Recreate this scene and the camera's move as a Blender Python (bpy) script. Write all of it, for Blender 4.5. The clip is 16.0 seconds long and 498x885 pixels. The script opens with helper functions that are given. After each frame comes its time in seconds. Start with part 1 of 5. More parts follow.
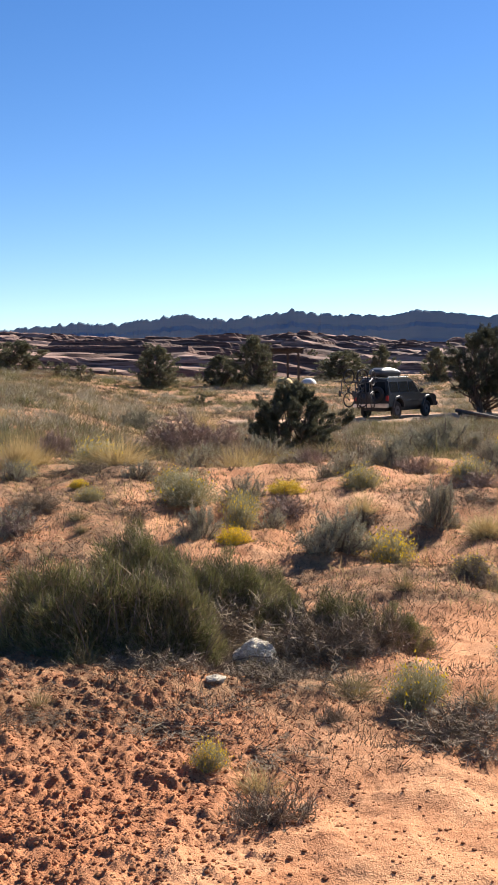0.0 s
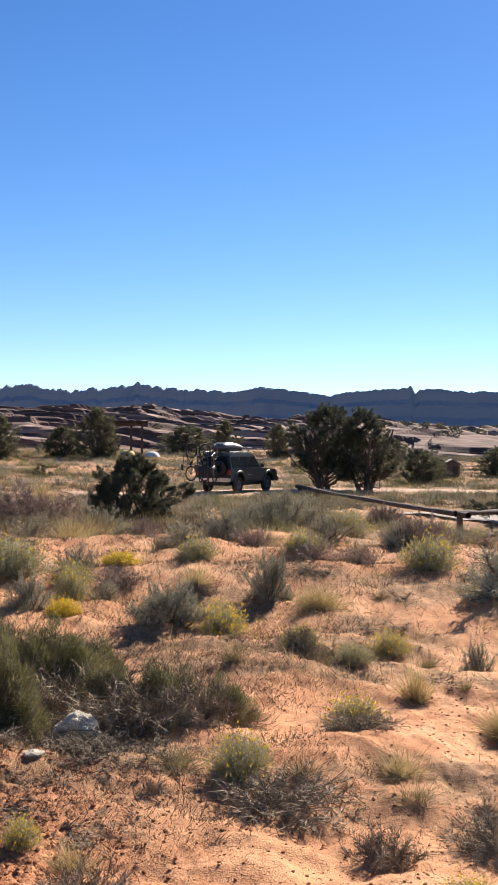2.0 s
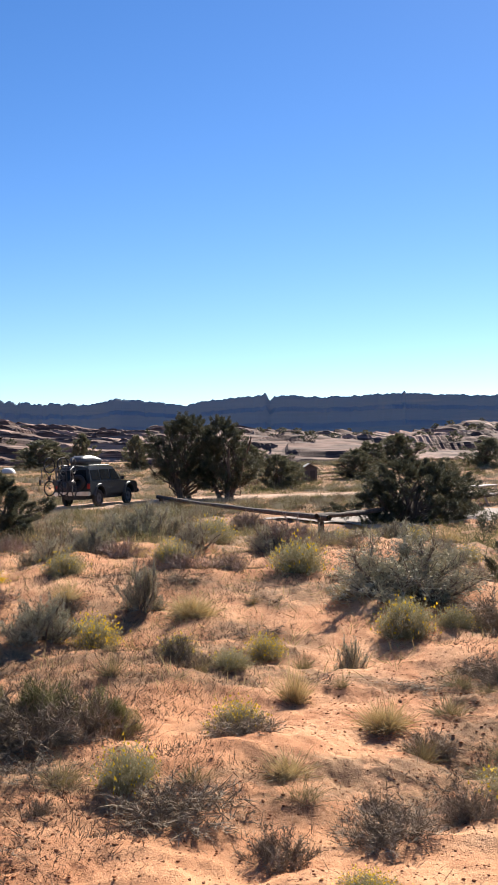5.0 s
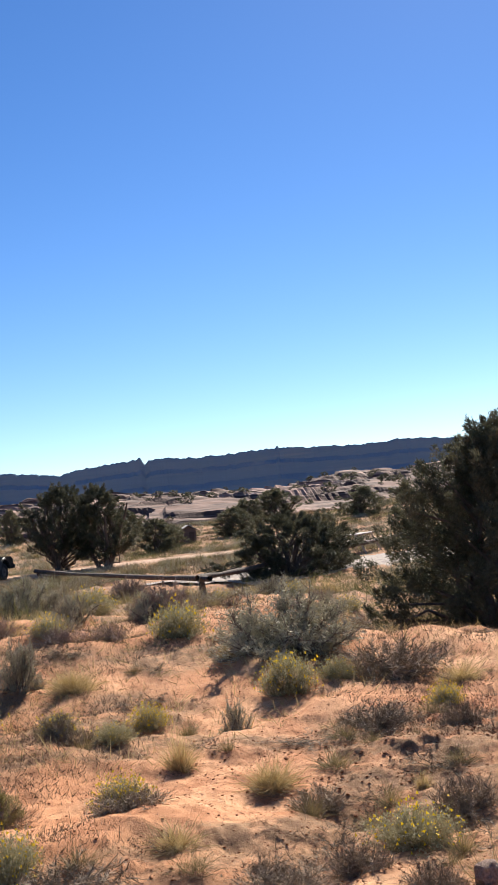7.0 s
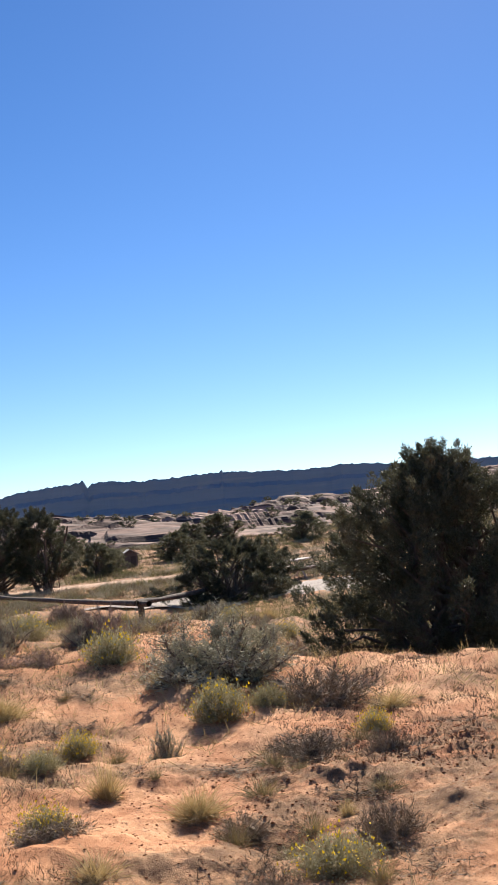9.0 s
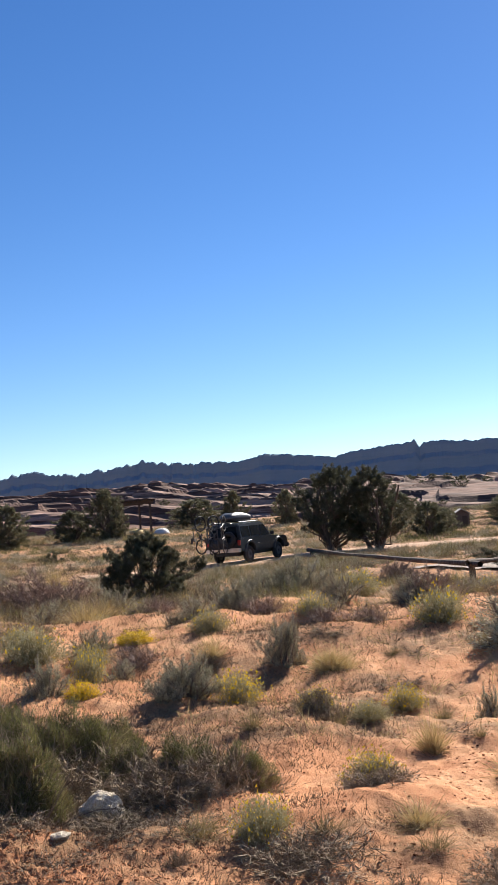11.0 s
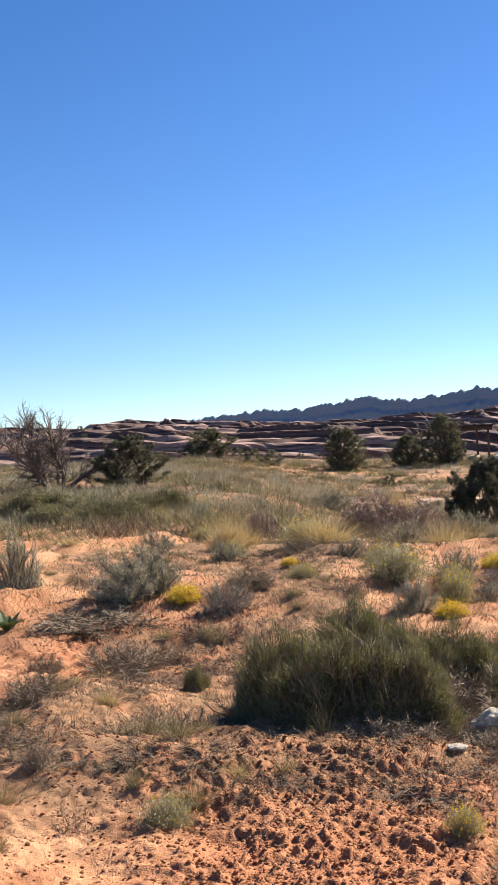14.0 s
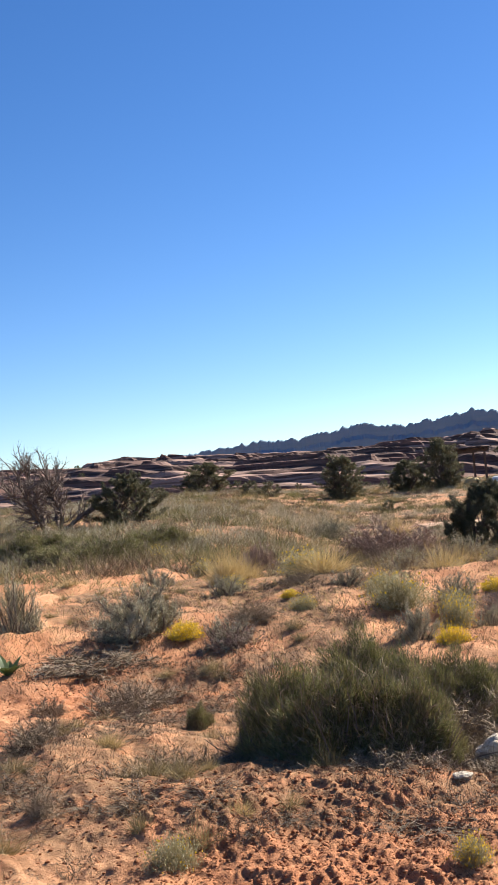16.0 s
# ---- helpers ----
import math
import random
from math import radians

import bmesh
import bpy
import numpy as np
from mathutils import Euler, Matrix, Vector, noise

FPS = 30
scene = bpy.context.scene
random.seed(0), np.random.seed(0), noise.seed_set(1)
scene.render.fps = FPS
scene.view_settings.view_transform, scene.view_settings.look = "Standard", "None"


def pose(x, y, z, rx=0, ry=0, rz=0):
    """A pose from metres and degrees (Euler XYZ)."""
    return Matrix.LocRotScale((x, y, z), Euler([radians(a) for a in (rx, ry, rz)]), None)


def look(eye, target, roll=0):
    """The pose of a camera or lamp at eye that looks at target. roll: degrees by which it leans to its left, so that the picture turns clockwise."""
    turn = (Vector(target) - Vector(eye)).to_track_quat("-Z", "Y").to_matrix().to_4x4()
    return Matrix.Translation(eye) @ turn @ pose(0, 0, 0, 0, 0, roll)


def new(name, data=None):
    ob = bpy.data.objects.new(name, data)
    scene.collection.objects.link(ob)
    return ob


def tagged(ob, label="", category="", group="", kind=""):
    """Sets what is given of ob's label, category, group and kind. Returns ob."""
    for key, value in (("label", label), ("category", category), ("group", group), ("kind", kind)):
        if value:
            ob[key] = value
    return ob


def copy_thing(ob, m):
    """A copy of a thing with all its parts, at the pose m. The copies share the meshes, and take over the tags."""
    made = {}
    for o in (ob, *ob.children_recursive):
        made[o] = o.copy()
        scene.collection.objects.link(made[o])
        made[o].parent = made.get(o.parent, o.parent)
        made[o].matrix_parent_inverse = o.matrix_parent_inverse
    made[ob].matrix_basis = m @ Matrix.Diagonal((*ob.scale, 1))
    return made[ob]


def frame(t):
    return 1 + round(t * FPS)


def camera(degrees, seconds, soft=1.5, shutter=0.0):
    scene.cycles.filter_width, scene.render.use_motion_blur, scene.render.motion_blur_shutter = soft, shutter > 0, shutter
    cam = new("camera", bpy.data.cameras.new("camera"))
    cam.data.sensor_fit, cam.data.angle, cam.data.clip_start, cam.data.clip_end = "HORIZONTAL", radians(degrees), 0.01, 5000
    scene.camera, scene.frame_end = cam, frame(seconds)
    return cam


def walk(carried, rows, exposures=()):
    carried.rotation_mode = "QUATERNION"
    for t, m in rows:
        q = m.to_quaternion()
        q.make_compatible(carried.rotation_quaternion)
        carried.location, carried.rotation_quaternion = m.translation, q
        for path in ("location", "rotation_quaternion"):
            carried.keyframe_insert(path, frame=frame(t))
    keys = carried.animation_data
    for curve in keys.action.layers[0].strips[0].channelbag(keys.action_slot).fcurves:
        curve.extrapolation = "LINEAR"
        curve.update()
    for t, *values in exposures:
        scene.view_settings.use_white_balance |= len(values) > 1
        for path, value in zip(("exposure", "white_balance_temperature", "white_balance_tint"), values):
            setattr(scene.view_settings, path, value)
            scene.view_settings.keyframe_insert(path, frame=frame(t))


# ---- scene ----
cam = camera(26.1, 16.0, soft=0.6)
PATH = [
    (0, (0.0, 0.0, 1.634), (-0.003, 1.995, 1.499), -0.6),
    (0.5, (-0.024, 0.001, 1.63), (0.079, 1.995, 1.514), -0.1),
    (1, (-0.027, 0.003, 1.603), (0.151, 1.994, 1.533), 0.4),
    (1.5, (0.037, -0.008, 1.608), (0.277, 1.978, 1.584), 0.7),
    (2, (0.082, -0.006, 1.603), (0.368, 1.974, 1.606), 0.8),
    (2.5, (0.056, -0.042, 1.607), (0.38, 1.931, 1.616), 0.5),
    (3, (-0.019, -0.033, 1.603), (0.347, 1.934, 1.611), 0.2),
    (3.5, (-0.078, -0.018, 1.599), (0.333, 1.94, 1.602), 0.1),
    (4, (-0.061, -0.01, 1.596), (0.393, 1.938, 1.597), 0.0),
    (4.2, (-0.026, 0.013, 1.59), (0.449, 1.956, 1.59), -0.1),
    (6.5, (0.017, -0.014, 1.592), (0.706, 1.861, 1.689), -5.2),
    (7, (0.061, -0.022, 1.598), (0.829, 1.82, 1.717), -5.8),
    (7.5, (0.142, -0.045, 1.602), (0.998, 1.758, 1.74), -5.9),
    (8, (0.153, -0.054, 1.6), (1.068, 1.718, 1.752), -5.7),
    (8.2, (0.139, -0.051, 1.601), (1.066, 1.715, 1.756), -5.6),
    (10.5, (0.13, -0.219, 1.611), (0.596, 1.722, 1.75), -4.6),
    (11, (0.129, -0.248, 1.613), (0.407, 1.728, 1.743), -4.4),
    (11.5, (0.094, -0.202, 1.599), (0.205, 1.791, 1.726), -4.7),
    (12, (-0.053, -0.171, 1.606), (-0.118, 1.824, 1.726), -4.4),
    (12.5, (-0.196, -0.198, 1.613), (-0.406, 1.788, 1.718), -3.7),
    (13, (-0.246, -0.194, 1.591), (-0.557, 1.78, 1.675), -3.3),
    (13.5, (-0.238, -0.193, 1.586), (-0.595, 1.774, 1.636), -3.0),
    (14, (-0.221, -0.192, 1.585), (-0.563, 1.779, 1.614), -2.8),
    (14.5, (-0.225, -0.193, 1.588), (-0.528, 1.784, 1.611), -2.9),
    (15, (-0.22, -0.195, 1.594), (-0.482, 1.787, 1.631), -3.4),
    (15.5, (-0.198, -0.178, 1.59), (-0.471, 1.802, 1.65), -4.2),
    (16, (-0.185, -0.198, 1.599), (-0.517, 1.772, 1.687), -5.3),
]
walk(cam, [(t, look(eye, target, roll)) for t, eye, target, roll in PATH],
     exposures=[(0, 1.1), (4, 1.1), (6.5, 1.02), (8, 0.97), (10.5, 0.96), (12, 1.1), (13, 1.2), (16, 1.18)])

# ---- light ----
SUN_AZ, SUN_EL = 38.0, 35.0
world = bpy.data.worlds.new("desert_sky")
scene.world = world
world.use_nodes = True
wn = world.node_tree.nodes
wl = world.node_tree.links
sky = wn.new("ShaderNodeTexSky")
sky.sky_type = "NISHITA"
sky.sun_disc = False
sky.sun_elevation = radians(SUN_EL)
sky.sun_rotation = radians(SUN_AZ)
sky.altitude = 1400
sky.air_density = 0.95
sky.dust_density = 0.12
sky.ozone_density = 3.0
deep = wn.new("ShaderNodeHueSaturation")
deep.inputs["Saturation"].default_value = 1.24
deep.inputs["Hue"].default_value = 0.508
wl.new(sky.outputs[0], deep.inputs["Color"])
wl.new(deep.outputs[0], wn["Background"].inputs[0])
wn["Background"].inputs[1].default_value = 0.067
sun_data = bpy.data.lights.new("sun", "SUN")
sun_data.energy = 6.2
sun_data.angle = radians(0.53)
sun_data.color = (1.0, 0.93, 0.82)
sun = new("sun", sun_data)
sun_way = Vector((math.sin(radians(SUN_AZ)) * math.cos(radians(SUN_EL)),
                  math.cos(radians(SUN_AZ)) * math.cos(radians(SUN_EL)), math.sin(radians(SUN_EL))))
sun.matrix_world = look((0, 0, 60), Vector((0, 0, 60)) - sun_way)


# ---- materials ----
def material(name, stops, scale=8.0, rough=0.9, bump=0.3, bump_scale=60.0, island=0.0, metal=0.0, spec=0.3, translucent=0.0,
             coords="Object", detail=6.0, stretch=(1, 1, 1)):
    """stops: colours along a noise ramp; island: how far single pieces differ in lightness."""
    m = bpy.data.materials.new(name)
    m.use_nodes = True
    n, l = m.node_tree.nodes, m.node_tree.links
    b = n["Principled BSDF"]
    b.inputs["Roughness"].default_value = rough
    b.inputs["Metallic"].default_value = metal
    b.inputs["Specular IOR Level"].default_value = spec
    tc = n.new("ShaderNodeTexCoord")
    mp = n.new("ShaderNodeMapping")
    mp.inputs["Scale"].default_value = stretch
    l.new(tc.outputs[coords], mp.inputs[0])
    nz = n.new("ShaderNodeTexNoise")
    nz.inputs["Scale"].default_value = scale
    nz.inputs["Detail"].default_value = detail
    l.new(mp.outputs[0], nz.inputs["Vector"])
    ramp = n.new("ShaderNodeValToRGB")
    el = ramp.color_ramp.elements
    while len(el) < len(stops):
        el.new(0.5)
    for i, c in enumerate(stops):
        el[i].position = 0.28 + 0.44 * i / max(1, len(stops) - 1)
        el[i].color = (*c, 1)
    l.new(nz.outputs["Fac"], ramp.inputs[0])
    col = ramp.outputs[0]
    if island:
        geo = n.new("ShaderNodeNewGeometry")
        info = n.new("ShaderNodeObjectInfo")
        add = n.new("ShaderNodeMath")
        add.operation = "ADD"
        half = n.new("ShaderNodeMath")
        half.operation = "MULTIPLY"
        half.inputs[1].default_value = 0.45
        l.new(info.outputs["Random"], half.inputs[0])
        l.new(geo.outputs["Random Per Island"], add.inputs[0])
        l.new(half.outputs[0], add.inputs[1])
        mr = n.new("ShaderNodeMapRange")
        mr.inputs["From Max"].default_value = 1.45
        mr.inputs["To Min"].default_value = 1 - island
        mr.inputs["To Max"].default_value = 1 + island
        l.new(add.outputs[0], mr.inputs[0])
        hsv = n.new("ShaderNodeHueSaturation")
        l.new(mr.outputs[0], hsv.inputs["Value"])
        l.new(col, hsv.inputs["Color"])
        col = hsv.outputs[0]
    l.new(col, b.inputs["Base Color"])
    if bump:
        nb = n.new("ShaderNodeTexNoise")
        nb.inputs["Scale"].default_value = bump_scale
        nb.inputs["Detail"].default_value = 8
        l.new(mp.outputs[0], nb.inputs["Vector"])
        bp = n.new("ShaderNodeBump")
        bp.inputs["Strength"].default_value = bump
        bp.inputs["Distance"].default_value = 0.02
        l.new(nb.outputs["Fac"], bp.inputs["Height"])
        l.new(bp.outputs[0], b.inputs["Normal"])
    if translucent:
        tr = n.new("ShaderNodeBsdfTranslucent")
        l.new(col, tr.inputs["Color"])
        mix = n.new("ShaderNodeMixShader")
        mix.inputs[0].default_value = translucent
        l.new(b.outputs[0], mix.inputs[1])
        l.new(tr.outputs[0], mix.inputs[2])
        l.new(mix.outputs[0], n["Material Output"].inputs[0])
    return m


def sand_material():
    """Orange sand with redder crust patches, pale drifts, coarse grit and fine ripples."""
    m = bpy.data.materials.new("red_sand")
    m.use_nodes = True
    n, l = m.node_tree.nodes, m.node_tree.links
    b = n["Principled BSDF"]
    b.inputs["Roughness"].default_value = 0.95
    b.inputs["Specular IOR Level"].default_value = 0.15
    tc = n.new("ShaderNodeTexCoord")

    def noise_at(scale, detail, rough=0.55):
        z = n.new("ShaderNodeTexNoise")
        z.inputs["Scale"].default_value = scale
        z.inputs["Detail"].default_value = detail
        z.inputs["Roughness"].default_value = rough
        l.new(tc.outputs["Object"], z.inputs["Vector"])
        return z.outputs["Fac"]

    def ramp(fac, p0, c0, p1, c1):
        r = n.new("ShaderNodeValToRGB")
        e = r.color_ramp.elements
        e[0].position, e[0].color = p0, (*c0, 1)
        e[1].position, e[1].color = p1, (*c1, 1)
        l.new(fac, r.inputs[0])
        return r.outputs[0]

    def mixed(fac, a, c, mode="MIX"):
        x = n.new("ShaderNodeMix")
        x.data_type, x.blend_type = "RGBA", mode
        for sock, v in ((x.inputs[0], fac), (x.inputs[6], a), (x.inputs[7], c)):
            if isinstance(v, (float, tuple)):
                sock.default_value = v
            else:
                l.new(v, sock)
        return x.outputs[2]

    wide = ramp(noise_at(0.55, 5), 0.34, (0.50, 0.235, 0.112), 0.60, (0.635, 0.36, 0.195))
    blot = ramp(noise_at(2.3, 7, 0.65), 0.42, (0, 0, 0), 0.60, (1, 1, 1))
    col = mixed(blot, wide, (0.44, 0.20, 0.095, 1))
    crust = ramp(noise_at(11.0, 8, 0.7), 0.52, (0, 0, 0), 0.66, (1, 1, 1))
    att = n.new("ShaderNodeAttribute")
    att.attribute_name = "crust"
    mul = n.new("ShaderNodeMath")
    mul.operation = "MULTIPLY"
    l.new(crust, mul.inputs[0])
    l.new(att.outputs["Fac"], mul.inputs[1])
    col = mixed(att.outputs["Fac"], col, (0.40, 0.16, 0.075, 1))
    col = mixed(mul.outputs[0], col, (0.10, 0.036, 0.02, 1))
    fld = n.new("ShaderNodeAttribute")
    fld.attribute_name = "thatch"
    stubble = ramp(noise_at(7.0, 8, 0.72), 0.36, (0.10, 0.055, 0.032), 0.66, (0.34, 0.20, 0.105))
    cover = n.new("ShaderNodeMath")
    cover.operation = "MULTIPLY"
    l.new(ramp(noise_at(4.0, 8, 0.7), 0.40, (0.2, 0.2, 0.2), 0.52, (1, 1, 1)), cover.inputs[0])
    l.new(fld.outputs["Fac"], cover.inputs[1])
    col = mixed(cover.outputs[0], col, stubble)
    litter = ramp(noise_at(34.0, 5, 0.7), 0.575, (0, 0, 0), 0.665, (1, 1, 1))
    col = mixed(litter, col, (0.14, 0.062, 0.035, 1))
    specks = ramp(noise_at(85.0, 3, 0.7), 0.64, (0, 0, 0), 0.70, (0.8, 0.8, 0.8))
    col = mixed(specks, col, (0.15, 0.07, 0.045, 1))
    grit = ramp(noise_at(160.0, 3, 0.6), 0.30, (0.78, 0.75, 0.73), 0.70, (1.14, 1.14, 1.14))
    col = mixed(1.0, col, grit, "MULTIPLY")
    l.new(col, b.inputs["Base Color"])
    bumps = n.new("ShaderNodeMath")
    bumps.operation = "ADD"
    l.new(noise_at(26.0, 8, 0.65), bumps.inputs[0])
    l.new(noise_at(130.0, 4), bumps.inputs[1])
    bp = n.new("ShaderNodeBump")
    bp.inputs["Strength"].default_value = 0.55
    bp.inputs["Distance"].default_value = 0.025
    l.new(bumps.outputs[0], bp.inputs["Height"])
    l.new(bp.outputs[0], b.inputs["Normal"])
    return m


M_SAND = sand_material()
M_CLOD = material("red_clod", [(0.185, 0.067, 0.029), (0.353, 0.151, 0.063)], 6, 0.95, 0.5, 40, island=0.25)
M_ROAD = material("pale_dirt_road", [(0.336, 0.202, 0.126), (0.420, 0.260, 0.168), (0.370, 0.227, 0.143)], 1.3, 0.95, 0.4, 20)
M_GRAVEL = material("grey_gravel", [(0.118, 0.092, 0.080), (0.252, 0.206, 0.176), (0.336, 0.277, 0.239)], 9, 0.95, 0.8, 30)
M_EPH = material("joint_fir_twigs", [(0.092, 0.090, 0.034), (0.168, 0.155, 0.060), (0.28, 0.235, 0.11)], 3, 0.75, 0, island=0.8, translucent=0.28)
M_DEAD = material("dead_grey_twigs", [(0.126, 0.091, 0.057), (0.252, 0.189, 0.126), (0.361, 0.281, 0.193)], 4, 0.9, 0, island=0.4)
M_SAGE = material("sage_leaves", [(0.212, 0.193, 0.127), (0.337, 0.304, 0.206), (0.442, 0.401, 0.296)], 5, 0.9, 0, island=0.4, translucent=0.1)
# Dead twig colour taken darker, so the mats' own self-shadow is painted in.
M_MAT = material("self_shadowed_dead_mat", [(0.074, 0.053, 0.034), (0.136, 0.099, 0.065), (0.211, 0.158, 0.102)], 5, 0.95, 0, island=0.5)
M_WOOD = material("grey_shrub_wood", [(0.10, 0.075, 0.06), (0.22, 0.17, 0.14)], 20, 0.9, 0.4, 80)
M_SNAKE = material("snakeweed_green", [(0.202, 0.172, 0.076), (0.294, 0.252, 0.130), (0.378, 0.319, 0.185)], 6, 0.8, 0, island=0.35, translucent=0.2)
M_SEED = material("pale_seed_heads", [(0.336, 0.302, 0.176), (0.470, 0.428, 0.277)], 9, 0.8, 0, island=0.3, translucent=0.2)
M_YEL = material("yellow_flowers", [(0.62, 0.42, 0.015), (0.85, 0.60, 0.03)], 9, 0.7, 0, island=0.3, translucent=0.2)
M_STRAW = material("straw_blades", [(0.286, 0.193, 0.076), (0.437, 0.319, 0.143), (0.521, 0.403, 0.210)], 5, 0.75, 0, island=0.3, translucent=0.3)
M_DRYG = material("dry_field_grass", [(0.134, 0.113, 0.055), (0.286, 0.214, 0.097), (0.168, 0.151, 0.080), (0.336, 0.244, 0.109)], 0.35, 0.85, 0, island=0.35, translucent=0.2)
M_PURP = material("purple_brown_twigs", [(0.185, 0.126, 0.097), (0.294, 0.210, 0.164), (0.378, 0.281, 0.223)], 5, 0.85, 0, island=0.35)
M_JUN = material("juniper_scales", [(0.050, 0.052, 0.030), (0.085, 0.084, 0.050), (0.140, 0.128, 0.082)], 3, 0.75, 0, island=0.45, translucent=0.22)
# Lighter copy of juniper_scales: the far junipers' sunlit tone is put into the colour.
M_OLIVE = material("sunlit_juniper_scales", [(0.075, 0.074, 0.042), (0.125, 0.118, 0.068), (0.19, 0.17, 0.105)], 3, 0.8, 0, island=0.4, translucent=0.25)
M_BARK = material("juniper_bark", [(0.06, 0.045, 0.035), (0.16, 0.12, 0.095)], 14, 0.95, 0.8, 50, stretch=(1, 1, 0.2))
M_LOG = material("weathered_log", [(0.05, 0.037, 0.030), (0.16, 0.12, 0.095)], 10, 0.95, 0.8, 50)


# ---- numpy noise ----
def hashed(ix, iy, seed):
    h = (ix.astype(np.int64) * 374761393 + iy.astype(np.int64) * 668265263 + seed * 974711) & 0x7FFFFFFF
    h = ((h ^ (h >> 13)) * 1274126177) & 0x7FFFFFFF
    return ((h ^ (h >> 16)) & 0xFFFF) / 65535.0


def value_noise(x, y, seed=0):
    x, y = np.asarray(x, float), np.asarray(y, float)
    ix, iy = np.floor(x), np.floor(y)
    fx, fy = x - ix, y - iy
    fx, fy = fx * fx * (3 - 2 * fx), fy * fy * (3 - 2 * fy)
    a, b = hashed(ix, iy, seed), hashed(ix + 1, iy, seed)
    c, d = hashed(ix, iy + 1, seed), hashed(ix + 1, iy + 1, seed)
    return (a + (b - a) * fx) * (1 - fy) + (c + (d - c) * fx) * fy - 0.5


def fractal(x, y, octaves=4, seed=0, gain=0.5):
    x, y = np.asarray(x, float), np.asarray(y, float)
    return sum(value_noise(x * 2 ** k, y * 2 ** k, seed + 17 * k) * gain ** k for k in range(octaves))


def smooth(a, b, x):
    u = np.clip((np.asarray(x, float) - a) / (b - a), 0, 1)
    return u * u * (3 - 2 * u)


# ---- the lie of the land ----
def land(x, y):
    """Height of the broad ground: a low sand rise some 13 m out, a dip with the road beyond it, rising land at the back."""
    x, y = np.asarray(x, float), np.asarray(y, float)
    r = np.hypot(x, y)
    az = np.degrees(np.arctan2(x, np.maximum(y, 1e-6)))
    left = 1 - smooth(-13, -3, az)
    rise = 0.36 * smooth(8.5, 12.5, r)
    right = rise - 1.11 * np.maximum(smooth(13, 28, r), smooth(10.3, 15, r) * smooth(23, 29, az)) + 1.25 * smooth(58, 100, r) + 1.2 * smooth(100, 170, r)
    wild = rise + 0.55 * smooth(20, 45, r) + 0.75 * smooth(45, 110, r) + 0.5 * smooth(110, 170, r)
    return right * (1 - left) + wild * left


def crusty(x, y):
    """Where the crumbly red crust lies."""
    a = np.exp(-(((x + 0.75) / 0.95) ** 2 + ((y - 4.9) / 0.75) ** 2))
    c = np.exp(-(((x + 0.75) / 0.75) ** 2 + ((y - 3.8) / 0.8) ** 2))
    d = np.exp(-(((x + 3.2) / 1.6) ** 2 + ((y - 8.8) / 1.3) ** 2)) * 0.7
    e = np.exp(-(((x - 3.3) / 1.2) ** 2 + ((y - 6.2) / 1.0) ** 2)) * 0.6
    return np.clip(a * 1.3 + c + d + e + 1.3 * np.clip(fractal(x * 0.45, y * 0.45, 3, 91) - 0.08, 0, 1), 0, 1)


def thatched(x, y):
    """How far plant litter and stubble cover the sand: patches nearby, most of the flat farther off."""
    x, y = np.asarray(x, float), np.asarray(y, float)
    r = np.hypot(x, y)
    patch = fractal(x * 0.5, y * 0.5, 4, 57)
    far = smooth(11, 24, r) * (1 - smooth(150, 260, r))
    return np.clip(smooth(-0.03 - 0.10 * smooth(8, 10, r), 0.10 - 0.04 * smooth(8, 10, r), patch) * 0.9 * smooth(4.0, 5.5, r) + far * (0.75 + 0.9 * fractal(x * 0.12, y * 0.12, 3, 59)), 0, 1)


def ground(x, y):
    x, y = np.asarray(x, float), np.asarray(y, float)
    r = np.hypot(x, y)
    near = 1 - smooth(35, 60, r)
    hummock = 0.22 * fractal(x * 0.75, y * 0.75, 4, 5) * smooth(3, 6, r)
    fine = 0.06 * fractal(x * 2.7, y * 2.7, 4, 23, 0.55)
    crumb = (0.08 + crusty(x, y)) * (1 - smooth(9, 14, r))
    clods = crumb * (0.030 * np.clip(fractal(x * 11.0, y * 11.0, 3, 41, 0.7) + 0.14, 0, 1) + 0.034 * np.clip(fractal(x * 33.0, y * 33.0, 2, 43, 0.6) + 0.05, 0, 1))
    litter_lift = 0.035 * thatched(x, y) * np.clip(fractal(x * 9.0, y * 9.0, 3, 47, 0.7), 0, 1) * (1 - smooth(10, 15, r))
    clods = clods + litter_lift
    far = 0.5 * fractal(x * 0.03, y * 0.03, 3, 3) * smooth(70, 140, r)
    return land(x, y) + near * (hummock + fine + clods) + far


FINE = ("twig_canopy", "dead_twig_tangle", "dry_fringe", "stem_clump", "shoot_tangle", "foliage", "leaf_cover", "flower_cover", "seed_cover", "blade_tuft", "dry_thatch", "branch_tangle", "limb_spread", "crown")


def mesh_object(name, verts, faces, mat, parent=None, label="", soft=False):
    me = bpy.data.meshes.new(name)
    me.from_pydata([tuple(v) for v in np.asarray(verts).tolist()], [], [tuple(f) for f in (faces.tolist() if hasattr(faces, "tolist") else faces)])
    if mat:
        me.materials.append(mat)
    if soft:
        me.shade_smooth()
    ob = new(name, me)
    if parent:
        ob.parent = parent
        if name in FINE:
            ob["kind"] = "stuff"
    if label:
        ob["label"] = label
    return ob


def part(name, bm, mat, parent, label="", soft=False):
    me = bpy.data.meshes.new(name)
    bm.to_mesh(me)
    bm.free()
    me.materials.append(mat)
    if soft:
        me.shade_smooth()
    ob = new(name, me)
    ob.parent = parent
    if label:
        ob["label"] = label
    return ob


